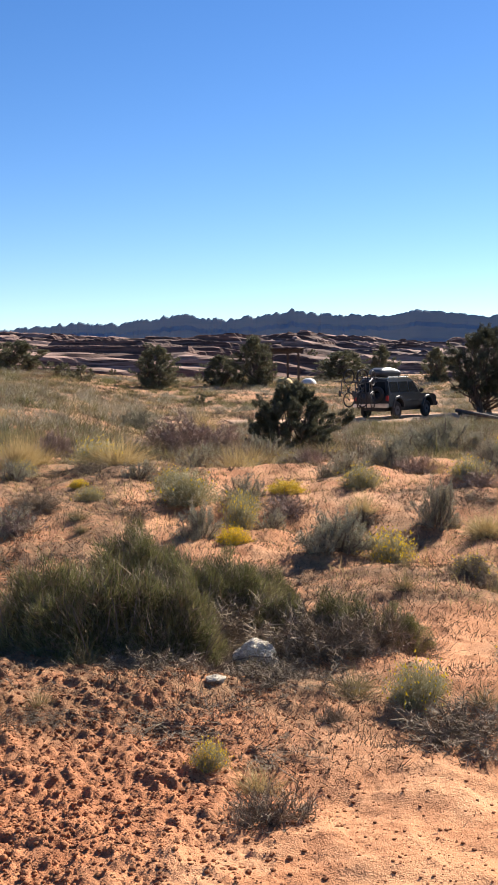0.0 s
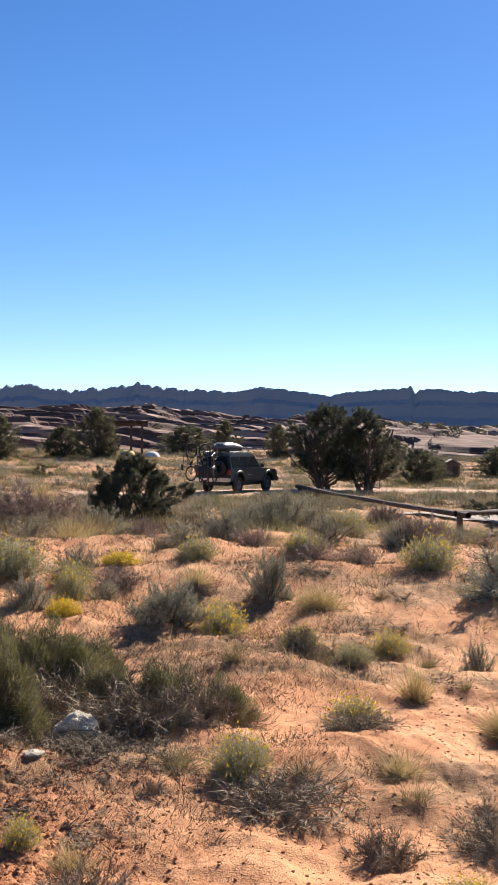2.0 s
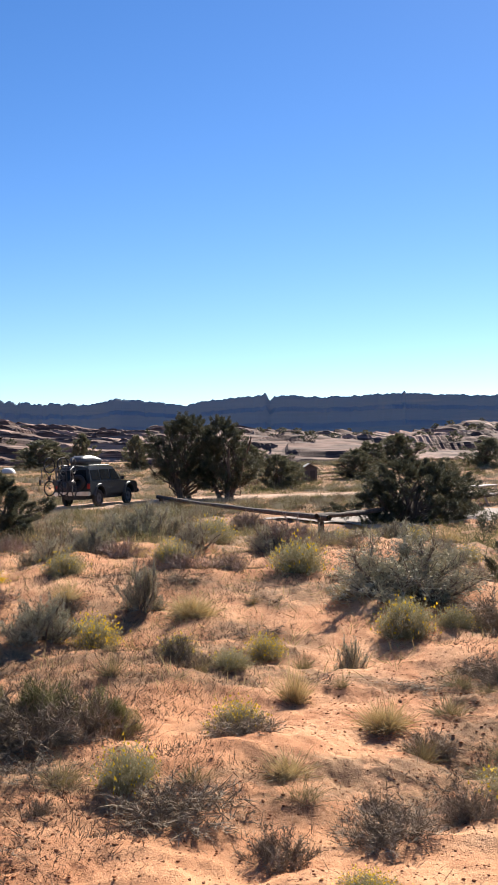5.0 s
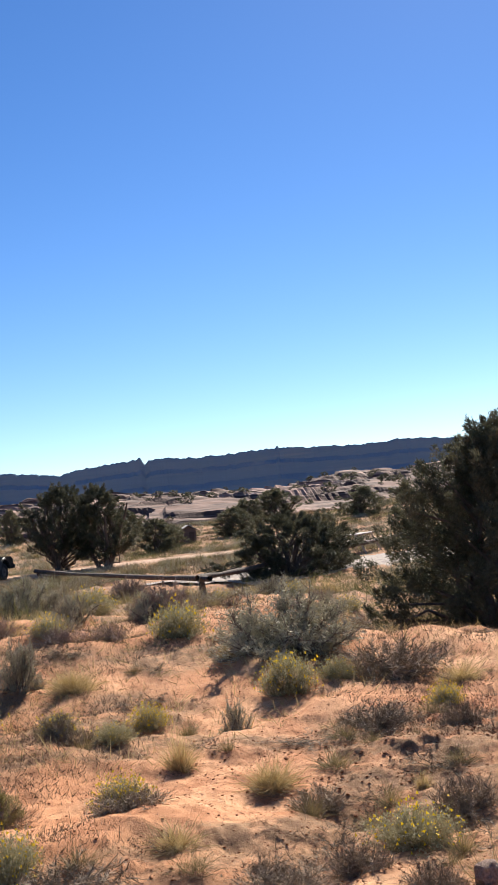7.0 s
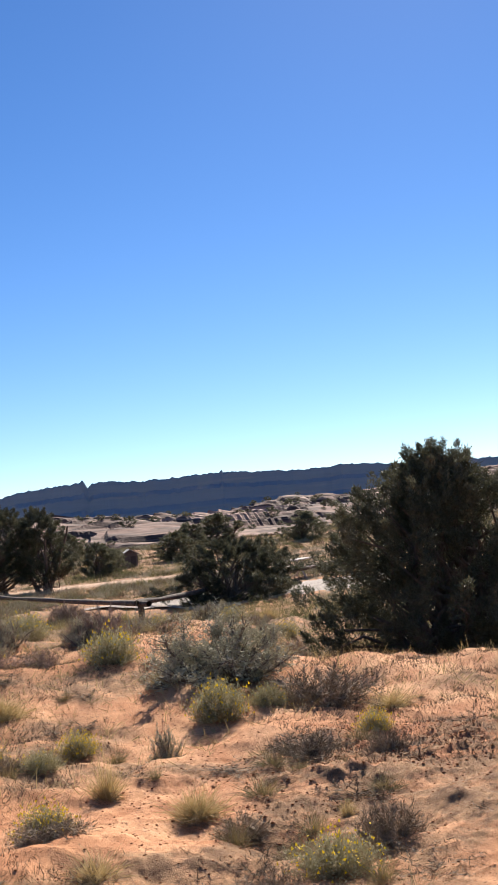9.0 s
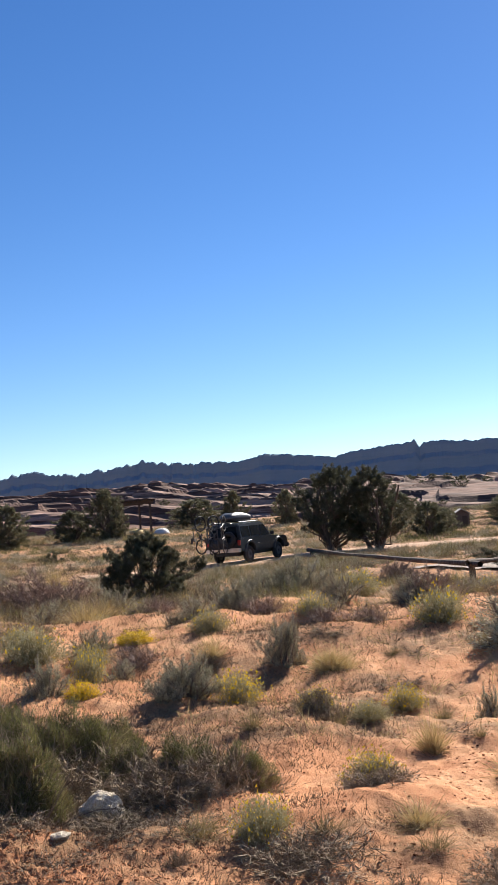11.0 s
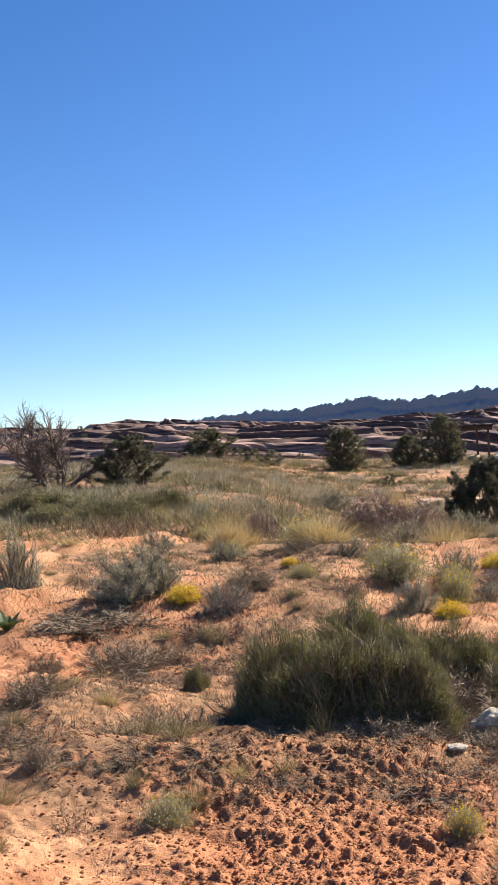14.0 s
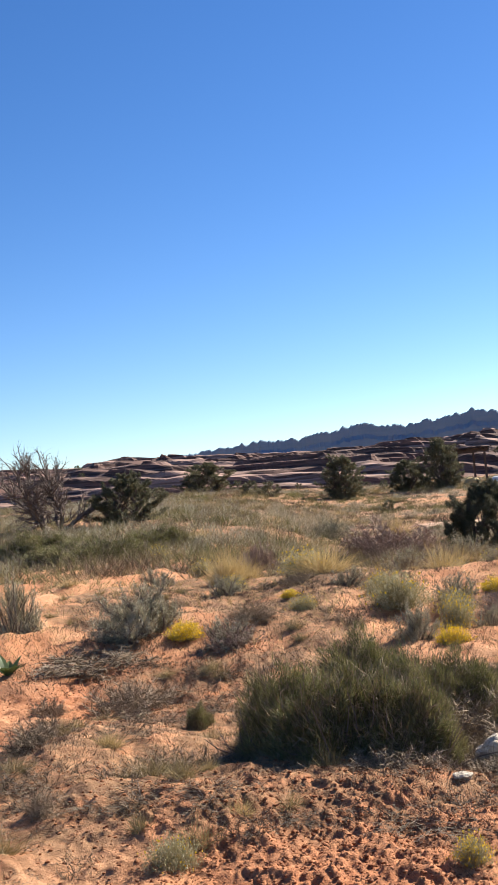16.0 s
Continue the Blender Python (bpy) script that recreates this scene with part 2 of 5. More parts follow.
def grid_faces(rows, cols, wrap=False):
    i = np.arange(rows - 1)[:, None] * cols
    j = np.arange(cols if wrap else cols - 1)[None, :]
    k = (j + 1) % cols
    return np.stack([i + j, i + k, i + cols + k, i + cols + j], -1).reshape(-1, 4)


def polar_sheet(name, radii, angles, height, mat, wrap=False, soft=True):
    rr, aa = np.meshgrid(radii, np.radians(angles), indexing="ij")
    x, y = rr * np.sin(aa), rr * np.cos(aa)
    z = height(x, y)
    f = grid_faces(len(radii), len(angles), wrap)
    return mesh_object(name, np.stack([x, y, z], -1).reshape(-1, 3), f[:, ::-1], mat, soft=soft), x, y


view = np.arange(-33, 46, 0.15)
angles = np.concatenate([np.arange(-180, -33, 1.5), view, np.arange(46, 180, 1.5)])
radii = np.concatenate([[0.05, 0.6], 1.2 * 1.02 ** np.arange(0, 43), 2.82 * 1.0036 ** np.arange(0, 327), 9.15 * 1.012 ** np.arange(0, 182), np.geomspace(80, 4800, 60)])
ground_ob, gx, gy = polar_sheet("ground", radii, angles, ground, M_SAND, wrap=True)
crust_mask = ground_ob.data.attributes.new("crust", "FLOAT", "POINT")
crust_mask.data.foreach_set("value", (0.05 + 0.75 * crusty(gx, gy)).ravel().astype(np.float32))
thatch = ground_ob.data.attributes.new("thatch", "FLOAT", "POINT")
thatch.data.foreach_set("value", thatched(gx, gy).ravel().astype(np.float32))
tagged(ground_ob, "orange desert sand with crumbly red crust patches", "ground", kind="structure")


def level(x, y):
    return float(ground(np.array([x]), np.array([y]))[0])


# ---- road and gravel ----
def ribbon(name, points, width, mat, label, category, lift=0.03):
    pts = np.array(points, float)
    seg = np.concatenate([[0], np.cumsum(np.hypot(*np.diff(pts, axis=0).T))])
    s = np.arange(0, seg[-1], 0.6)
    cx, cy = np.interp(s, seg, pts[:, 0]), np.interp(s, seg, pts[:, 1])
    k = np.ones(15) / 15
    cx, cy = (np.convolve(np.pad(c, 7, mode="edge"), k, "valid") for c in (cx, cy))
    tx, ty = np.gradient(cx), np.gradient(cy)
    tl = np.hypot(tx, ty)
    nx, ny = ty / tl, -tx / tl
    u = np.linspace(-1, 1, 13)
    edge = width / 2 * (1 + 0.35 * fractal(s * 0.35, s * 0 + 3, 3, 8))
    x = cx[:, None] + nx[:, None] * edge[:, None] * u
    y = cy[:, None] + ny[:, None] * edge[:, None] * u
    z = ground(x, y) + lift * (1 - np.abs(u) ** 6) - 0.02 * np.abs(u) ** 6
    ob = mesh_object(name, np.stack([x, y, z], -1).reshape(-1, 3), grid_faces(len(s), len(u))[:, ::-1], mat, soft=True)
    return tagged(ob, label, category, kind="structure")


ROAD = [(-1.6, 47.2), (0.5, 48.0), (5, 49.5), (9, 53), (15, 56), (24, 53), (34, 46), (48, 36)]
ribbon("road", ROAD, 4.6, M_ROAD, "pale pink packed dirt campground road", "road", 0.06)
ribbon("gravel_pad", [(10.5, 33), (14, 34.5), (19, 34), (26, 32)], 7.5, M_GRAVEL, "grey gravel parking pad behind the log rail", "gravel", 0.06)
ribbon("gravel_patch", [(-6.3, 23.0), (-5.4, 23.6), (-4.4, 24.0)], 0.8, M_GRAVEL, "small pale gravel patch on the rise", "gravel", 0.05)


# ---- distance: slickrock and mesa ----
def banded_rock(name, stops, scale, bump, dip=(0.03, 0.05, 0)):
    """Bedded sandstone: tilted layers broken by noise, with dark desert varnish."""
    m = bpy.data.materials.new(name)
    m.use_nodes = True
    n, l = m.node_tree.nodes, m.node_tree.links
    b = n["Principled BSDF"]
    b.inputs["Roughness"].default_value = 0.95
    b.inputs["Specular IOR Level"].default_value = 0.15
    tc = n.new("ShaderNodeTexCoord")
    mp = n.new("ShaderNodeMapping")
    mp.inputs["Scale"].default_value = (scale * 0.06, scale * 0.06, scale)
    mp.inputs["Rotation"].default_value = dip
    l.new(tc.outputs["Object"], mp.inputs[0])
    layers = n.new("ShaderNodeTexNoise")
    layers.inputs["Scale"].default_value = 1.0
    layers.inputs["Detail"].default_value = 8
    layers.inputs["Roughness"].default_value = 0.62
    l.new(mp.outputs[0], layers.inputs["Vector"])
    ramp = n.new("ShaderNodeValToRGB")
    e = ramp.color_ramp.elements
    while len(e) < len(stops):
        e.new(0.5)
    for i, c in enumerate(stops):
        e[i].position = 0.30 + 0.40 * i / (len(stops) - 1)
        e[i].color = (*c, 1)
    l.new(layers.outputs["Fac"], ramp.inputs[0])
    l.new(ramp.outputs[0], b.inputs["Base Color"])
    bp = n.new("ShaderNodeBump")
    bp.inputs["Strength"].default_value = 0.9
    bp.inputs["Distance"].default_value = bump
    l.new(layers.outputs["Fac"], bp.inputs["Height"])
    l.new(bp.outputs[0], b.inputs["Normal"])
    return m


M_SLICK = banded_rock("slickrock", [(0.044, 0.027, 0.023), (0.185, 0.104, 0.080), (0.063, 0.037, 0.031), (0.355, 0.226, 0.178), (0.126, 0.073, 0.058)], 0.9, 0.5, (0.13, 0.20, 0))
# The mesa's base colour is tinted blue to carry the distance haze.
M_HAZE_MESA = banded_rock("haze_blue_sandstone", [(0.145, 0.225, 0.300), (0.18, 0.255, 0.32), (0.16, 0.238, 0.305), (0.225, 0.275, 0.315)], 0.05, 2.0)
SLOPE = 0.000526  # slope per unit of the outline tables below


def outline(az, table):
    a = np.array(table, float)
    return np.interp(az, a[:, 0], a[:, 1])


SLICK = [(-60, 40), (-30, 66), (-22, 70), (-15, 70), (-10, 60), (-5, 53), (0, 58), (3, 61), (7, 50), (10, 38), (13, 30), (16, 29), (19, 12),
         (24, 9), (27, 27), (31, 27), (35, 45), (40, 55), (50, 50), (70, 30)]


SLABS = []


def surface(x, y):
    """Height of ground or slickrock, whichever is on top."""
    r, a = math.hypot(x, y), math.degrees(math.atan2(x, y))
    best = level(x, y)
    for r0, r1, a0, az, z in SLABS:
        if r0 < r < r1 and az[0] < a < az[-1]:
            best = max(best, float(z[int((r - r0) / (r1 - r0) * (len(z) - 1)), int((a - az[0]) / (az[1] - az[0]))]))
    return best


def slickrock(name, r0, r1, a0, a1, share, seed, label):
    """A field of low bedded domes: rounded swells cut into ledges, fading to the ground at its edges."""
    az = np.arange(a0, a1, 0.18)
    u = np.linspace(0, 1, 160)
    uu, aa = np.meshgrid(u, az, indexing="ij")
    rr = r0 + (r1 - r0) * uu
    x, y = rr * np.sin(np.radians(aa)), rr * np.cos(np.radians(aa))
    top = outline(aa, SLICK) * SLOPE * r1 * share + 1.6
    ridge = 1.0 - 2.6 * np.abs(fractal(x * 0.028 + 0.02 * y, y * 0.06, 3, seed))
    dome = np.clip(1 - 2.4 * np.abs(fractal(x * 0.075 - 0.02 * y, y * 0.085, 2, seed + 31)), 0, 1) ** 0.6
    climb = smooth(0, 0.85, uu)
    low = land(x, y) - 0.35
    z = low + (top - low) * np.maximum(climb * (0.25 + 0.45 * np.clip(ridge, 0, 1) + 0.3 * dome), climb ** 5 * (0.80 + 0.2 * dome))
    z += (0.6 + 1.6 * dome) * smooth(0, 0.12, uu) * (1 - climb ** 5)
    step = 1.0 + 0.7 * value_noise(x * 0.03, y * 0.03, seed + 2)
    lay = (z + 0.09 * x + 1.6 * fractal(x * 0.03, y * 0.05, 3, seed + 3)) / step
    z = z + step * 0.8 * (np.floor(lay) + smooth(0.0, 0.25, lay - np.floor(lay)) - lay - 0.3)
    z += 0.7 * np.abs(fractal(x * 0.12 + 0.05 * y, y * 0.16, 3, seed + 9)) * smooth(0, 0.1, uu) + 0.2 * fractal(x * 0.3, y * 0.5, 3, seed + 9)
    z *= 1 - smooth(0.95, 1.0, uu) * 0.6
    fade = smooth(a0, a0 + 3, aa) * (1 - smooth(a1 - 3, a1, aa))
    z = -1.0 + (z + 1.0) * fade
    SLABS.append((r0, r1, a0, az, z))
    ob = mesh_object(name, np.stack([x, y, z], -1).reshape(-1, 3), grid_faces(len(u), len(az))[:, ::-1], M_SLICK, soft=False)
    return tagged(ob, label, "rock outcrop")


slickrock("slickrock_outcrop", 125, 190, -38, 18, 0.80, 61, "banded pink and brown slickrock domes, near swell")
slickrock("slickrock_outcrop", 185, 260, -44, 22, 1.0, 71, "banded pink slickrock domes forming the skyline")
slickrock("slickrock_outcrop", 98, 235, 8, 31, 1.0, 81, "low pink slickrock ledges beyond the campground")
slickrock("slickrock_outcrop", 120, 290, 22, 66, 1.0, 87, "broad pink slickrock slope rising beyond junipers")

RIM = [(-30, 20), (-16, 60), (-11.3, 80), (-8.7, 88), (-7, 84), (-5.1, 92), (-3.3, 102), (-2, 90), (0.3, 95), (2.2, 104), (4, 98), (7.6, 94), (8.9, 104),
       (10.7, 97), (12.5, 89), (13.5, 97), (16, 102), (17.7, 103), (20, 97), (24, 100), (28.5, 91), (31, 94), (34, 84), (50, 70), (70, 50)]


def far_mesa():
    """The far escarpment: talus below, cliff bands with buttresses, a notched rim with small towers."""
    az = np.arange(-34, 74, 0.075)
    prof = [(0.0, 0.0), (0.34, 0.30), (0.40, 0.42), (0.55, 0.52), (0.62, 0.72), (0.74, 0.80), (0.80, 0.97), (0.84, 1.0), (1.0, 1.0)]
    u = np.unique(np.concatenate([np.linspace(0, 1, 46), [p[0] for p in prof]]))
    h = np.interp(u, [p[0] for p in prof], [p[1] for p in prof])
    uu, aa = np.meshgrid(u, az, indexing="ij")
    but = fractal(aa * 0.5, uu * 1.2, 3, 101)
    rr = 2420 + 95 * uu + 26 * but * smooth(0.1, 0.5, uu)
    jag = 1.0 - smooth(2.5, 9, aa) * 0.55 * (1 - 0 * aa)
    knobs = np.round(fractal(aa * 3.3, aa * 0 + 2, 3, 111) * 5) / 5 * 8 * jag + 4.0 * fractal(aa * 9, aa * 0 + 7, 2, 117) * jag
    towers = 5 * np.exp(-((aa - 2.25) / 0.2) ** 2) + 6 * np.exp(-((aa - 16.75) / 0.12) ** 2) - 7 * np.exp(-((aa - 17.0) / 0.12) ** 2) + 6 * np.exp(-((aa - 24.1) / 0.07) ** 2)
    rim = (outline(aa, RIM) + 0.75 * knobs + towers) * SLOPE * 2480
    z = rim * np.interp(uu, u, h)
    z = np.where(uu == 0, -8, z)
    x, y = rr * np.sin(np.radians(aa)), rr * np.cos(np.radians(aa))
    ob = root("mesa", "distant mesa escarpment with notched rim, haze blue in its colour", "mesa")
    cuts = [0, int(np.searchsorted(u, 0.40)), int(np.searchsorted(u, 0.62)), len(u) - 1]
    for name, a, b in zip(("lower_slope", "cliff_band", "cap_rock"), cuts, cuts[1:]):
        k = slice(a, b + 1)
        mesh_object(name, np.stack([x[k], y[k], z[k]], -1).reshape(-1, 3), grid_faces(b + 1 - a, len(az))[:, ::-1], M_HAZE_MESA, ob)




# ---- plant building ----
def strands(base, way, length, width, segs=2, sag=0.0, rng=None, curl=0.0):
    """Tapered blades from base along way; returns vertices and faces. sag lowers the tip, curl bends it sideways (both in shares of length)."""
    n = len(base)
    way = way / np.maximum(np.linalg.norm(way, axis=1, keepdims=True), 1e-9)
    side = np.cross(way, rng.normal(size=(n, 3)))
    side /= np.maximum(np.linalg.norm(side, axis=1, keepdims=True), 1e-9)
    bend = rng.normal(size=(n, 3)) * curl
    bend[:, 2] -= sag
    length, width = np.broadcast_to(length, n), np.broadcast_to(width, n)
    pts = []
    for k in range(segs + 1):
        s = k / segs
        p = base + way * (length * s)[:, None] + bend * (length * s * s)[:, None]
        if k < segs:
            w = side * (width * (1 - 0.6 * s) / 2)[:, None]
            pts += [p - w, p + w]
        else:
            pts.append(p)
    v = np.stack(pts, 1)
    m = v.shape[1]
    faces = []
    for k in range(segs - 1):
        faces.append(np.array([2 * k, 2 * k + 1, 2 * k + 3, 2 * k + 2]))
    off = (np.arange(n) * m)[:, None]
    quads = np.concatenate([off + f for f in faces]) if faces else np.zeros((0, 4), int)
    tris = off + np.array([m - 3, m - 2, m - 1])
    return v.reshape(-1, 3), quads, tris


def tubes(paths, radii, sides=5):
    """Tapered round limbs along lists of points; returns vertices and quads."""
    verts, quads, at = [], [], 0
    for p, r in zip(paths, radii):
        p = np.asarray(p, float)
        t = np.gradient(p, axis=0)
        t /= np.linalg.norm(t, axis=1, keepdims=True) + 1e-9
        ref = np.array([0.31, 0.95, 0.05]) if abs(t[0][2]) > 0.6 else np.array([0.05, 0.1, 1.0])
        a = np.cross(t, ref)
        a /= np.linalg.norm(a, axis=1, keepdims=True) + 1e-9
        b = np.cross(t, a)
        ang = np.arange(sides) * 2 * np.pi / sides
        ring = p[:, None] + (a[:, None] * np.cos(ang)[None, :, None] + b[:, None] * np.sin(ang)[None, :, None]) * np.asarray(r)[:, None, None]
        verts.append(ring.reshape(-1, 3))
        quads.append(at + grid_faces(len(p), sides, True))
        at += len(p) * sides
    return np.concatenate(verts), np.concatenate(quads)


def joined(*pieces):
    """Joins (verts, quads, tris) pieces."""
    vs, fs, at = [], [], 0
    for v, *ff in pieces:
        vs.append(v)
        for f in ff:
            fs += (np.asarray(f) + at).tolist()
        at += len(v)
    return np.concatenate(vs), fs


def limb(rng, start, way, length, points=6, wander=0.25, up=0.1):
    p, w = [np.array(start, float)], np.array(way, float) / np.linalg.norm(way)
    for _ in range(points - 1):
        w = w + rng.normal(size=3) * wander + np.array([0, 0, up])
        w /= np.linalg.norm(w)
        p.append(p[-1] + w * length / (points - 1))
    return np.array(p)


def along(rng, paths, count, lo=0.3, hi=1.0):
    """Random points on limbs, with the way there."""
    pick = rng.integers(0, len(paths), count)
    s = rng.uniform(lo, hi, count)
    out, way = np.zeros((count, 3)), np.zeros((count, 3))
    for i, p in enumerate(paths):
        m = pick == i
        f = s[m] * (len(p) - 1)
        k = np.minimum(f.astype(int), len(p) - 2)
        out[m] = p[k] + (p[k + 1] - p[k]) * (f - k)[:, None]
        way[m] = p[k + 1] - p[k]
    return out, way / (np.linalg.norm(way, axis=1, keepdims=True) + 1e-9)


def dome_ways(rng, n, low=0.1, high=1.0):
    """Ways spread over the upper half round, between two steepnesses."""
    z = rng.uniform(low, high, n)
    a = rng.uniform(0, 2 * np.pi, n)
    h = np.sqrt(np.maximum(0, 1 - z * z))
    return np.stack([h * np.cos(a), h * np.sin(a), z], 1)


def root(name, label, category, group=""):
    return tagged(new(name), label, category, group)


far_mesa()


def broom_shrub(seed, label, twig_mat=None, count=22000, spread=0.42, lean=0.85):
    """Joint-fir: a rounded mound of bundles of thin upright green twigs over grey woody stems; about 1.15 m wide and 0.8 m high."""
    rng = np.random.default_rng(seed)
    ob = root("joint_fir_shrub", label, "shrub", "joint-fir shrubs")
    paths = [limb(rng, (rng.normal() * 0.16, rng.normal() * 0.16, -0.05), w, rng.uniform(0.30, 0.66), 5, 0.22, 0.05) for w in dome_ways(rng, 80, 0.0, 1)]
    v, q = tubes(paths, [np.linspace(0.008, 0.003, 5)] * len(paths), 4)
    mesh_object("stem_clump", v, q, M_WOOD, ob)
    bundles = max(30, count // 14)
    way = dome_ways(rng, bundles, 0.0, 1.0)
    reach = rng.uniform(0.25, 1.0, bundles) ** 0.4 * (0.82 + 0.25 * np.sin(way[:, 0] * 5 + seed) * np.sin(way[:, 1] * 6 + 2 * seed))
    foot = way * reach[:, None] * np.array([0.54, 0.54, 0.62])
    pick = rng.integers(0, bundles, count)
    base = foot[pick] + rng.normal(size=(count, 3)) * np.array([0.022, 0.022, 0.03])
    base[:, 2] = np.maximum(base[:, 2] - 0.03, 0.0)
    w = way[pick] * lean * np.array([1, 1, 0.3]) + np.array([0, 0, 0.7]) + rng.normal(size=base.shape) * 0.52
    v, f = joined(strands(base, w, rng.uniform(0.028, 0.085, count), 0.0066, 1, -0.02, rng, 0.16))
    mesh_object("twig_canopy", v, f, twig_mat or M_EPH, ob)
    grey = count // 6
    pick = rng.integers(0, bundles, grey)
    v, f = joined(strands(foot[pick] * 0.97 + rng.normal(size=(grey, 3)) * 0.04, way[pick] * 0.6 + rng.normal(size=(grey, 3)) * 0.7 + np.array([0, 0, 0.3]), rng.uniform(0.05, 0.15, grey), 0.0055, 1, 0, rng, 0.25))
    mesh_object("dead_twig_tangle", v, f, M_DEAD, ob, "dry grey-brown twigs among the green")
    lo = int(count * 0.16)
    b2 = np.stack([rng.normal(size=lo) * spread * 0.7, rng.normal(size=lo) * spread * 0.7, np.zeros(lo)], 1)
    v, f = joined(strands(b2, dome_ways(rng, lo, 0.1, 0.9) + b2 * 0.8, rng.uniform(0.08, 0.20, lo), 0.005, 2, 0.1, rng, 0.25))
    mesh_object("dry_fringe", v, f, M_DEAD, ob, "dry grey twigs round the foot")
    return ob


def sage_shrub(seed, label, leaves=15000, leaf=1.0):
    """Sagebrush: gnarled grey stems that fork and carry plumes of small silvery leaves; about 1 m wide and 0.65 m high."""
    rng = np.random.default_rng(seed)
    ob = root("sagebrush", label, "shrub", "sagebrush")
    paths = [limb(rng, (rng.normal() * 0.05, rng.normal() * 0.05, -0.05), w, rng.uniform(0.30, 0.50), 6, 0.24, 0.05) for w in dome_ways(rng, 44, 0.05, 1.0)]
    v, q = tubes(paths, [np.linspace(0.014, 0.004, 6)] * len(paths), 5)
    mesh_object("stem_clump", v, q, M_WOOD, ob)
    n = max(60, leaves // 18)
    base, way = along(rng, paths, n, 0.35, 1.0)
    lean = way * 0.75 + rng.normal(size=(n, 3)) * 0.5 + np.array([0, 0, 0.5])
    lean /= np.linalg.norm(lean, axis=1, keepdims=True)
    long = rng.uniform(0.05, 0.14, n)
    shoot = [np.array([b, b + w * k * 0.5 + rng.normal(size=3) * 0.008, b + w * k]) for b, w, k in zip(base, lean, long)]
    v1, q1 = tubes(shoot[::2], [np.array([0.003, 0.0022, 0.0012])] * len(shoot[::2]), 3)
    mesh_object("shoot_tangle", v1, q1, M_WOOD, ob)
    pick, s = rng.integers(0, n, leaves), rng.uniform(0.15, 1.05, leaves)
    lb = base[pick] + lean[pick] * (long[pick] * s)[:, None] + rng.normal(size=(leaves, 3)) * (0.020 * (1.25 - s))[:, None]
    lw = lean[pick] * 0.8 + rng.normal(size=(leaves, 3)) * 0.7
    v, f = joined(strands(lb, lw, rng.uniform(0.018, 0.038, leaves) * leaf, rng.uniform(0.006, 0.010, leaves) * leaf, 1, 0.05, rng, 0.1))
    mesh_object("foliage", v, f, M_SAGE, ob)
    return ob


def twiggy_shrub(seed, label, name, mat, group, fine=2600, flat=0.75, size=0.5, stems=150, wander=0.2, thick=0.0078):
    """A leafless bush of fine branching twigs."""
    rng = np.random.default_rng(seed)
    ob = root(name, label, "shrub", group)
    paths = [limb(rng, (rng.normal() * 0.07, rng.normal() * 0.07, -0.04), w * (1, 1, flat), rng.uniform(0.7, 1.0) * size, 6, wander, 0.02) for w in dome_ways(rng, stems, 0.03, 1)]
    v, q = tubes(paths[::4], [np.linspace(0.0042, 0.0015, 6)] * len(paths[::4]), 3)
    mesh_object("stem_clump", v, q, M_WOOD, ob)
    base, way = along(rng, paths, fine, 0.15, 1.0)
    v, f = joined(strands(base, way * 0.6 + rng.normal(size=way.shape) * 0.8 + (0, 0, 0.25), rng.uniform(0.03, 0.13, fine) * size / 0.5, thick, 1, 0.0, rng, 0.22))
    mesh_object("twig_canopy", v, f, mat, ob)
    return ob


def snake_shrub(seed, label, flowers, stems=620):
    """Snakeweed: a rounded clump of thin green stems with small flower heads; about 1 m wide and 0.7 m high before scaling."""
    rng = np.random.default_rng(seed)
    ob = root("snakeweed", label, "shrub", "snakeweed clumps")
    b = np.stack([rng.normal(size=stems) * 0.10, rng.normal(size=stems) * 0.10, np.full(stems, -0.03)], 1)
    w = dome_ways(rng, stems, 0.25, 1.0)
    length = rng.uniform(0.40, 0.66, stems)
    v, f = joined(strands(b, w, length, 0.008, 3, 0.08, rng, 0.08))
    mesh_object("stem_clump", v, f, M_SNAKE, ob)
    n = 3600
    pick = rng.integers(0, stems, n)
    s = rng.uniform(0.45, 1.0, n)
    at = b[pick] + w[pick] * (length[pick] * s)[:, None] - np.array([0, 0, 0.08]) * (length[pick] * s * s)[:, None]
    v, f = joined(strands(at + rng.normal(size=at.shape) * 0.02, w[pick] + rng.normal(size=(n, 3)) * 0.6, rng.uniform(0.03, 0.07, n), 0.011, 1, 0, rng, 0.1))
    mesh_object("leaf_cover", v, f, M_SNAKE, ob)
    m = s > 1 - 0.5 * flowers
    k = int(m.sum())
    tip = (s > 0.72) & ~m
    t = int(tip.sum())
    v, f = joined(strands(at[tip] + rng.normal(size=(t, 3)) * 0.02, dome_ways(rng, t, 0.3, 1), rng.uniform(0.02, 0.035, t), 0.022, 1, 0, rng, 0.2))
    mesh_object("seed_cover", v, f, M_SEED, ob, "pale dry seed heads")
    if k:
        v, f = joined(strands(at[m] + (0, 0, 0.02) + rng.normal(size=(k, 3)) * 0.02, dome_ways(rng, k, 0.3, 1), rng.uniform(0.025, 0.045, k), 0.034, 2, 0, rng, 0.2))
        mesh_object("flower_cover", v, f, M_YEL, ob, "small yellow flower heads")
    return ob


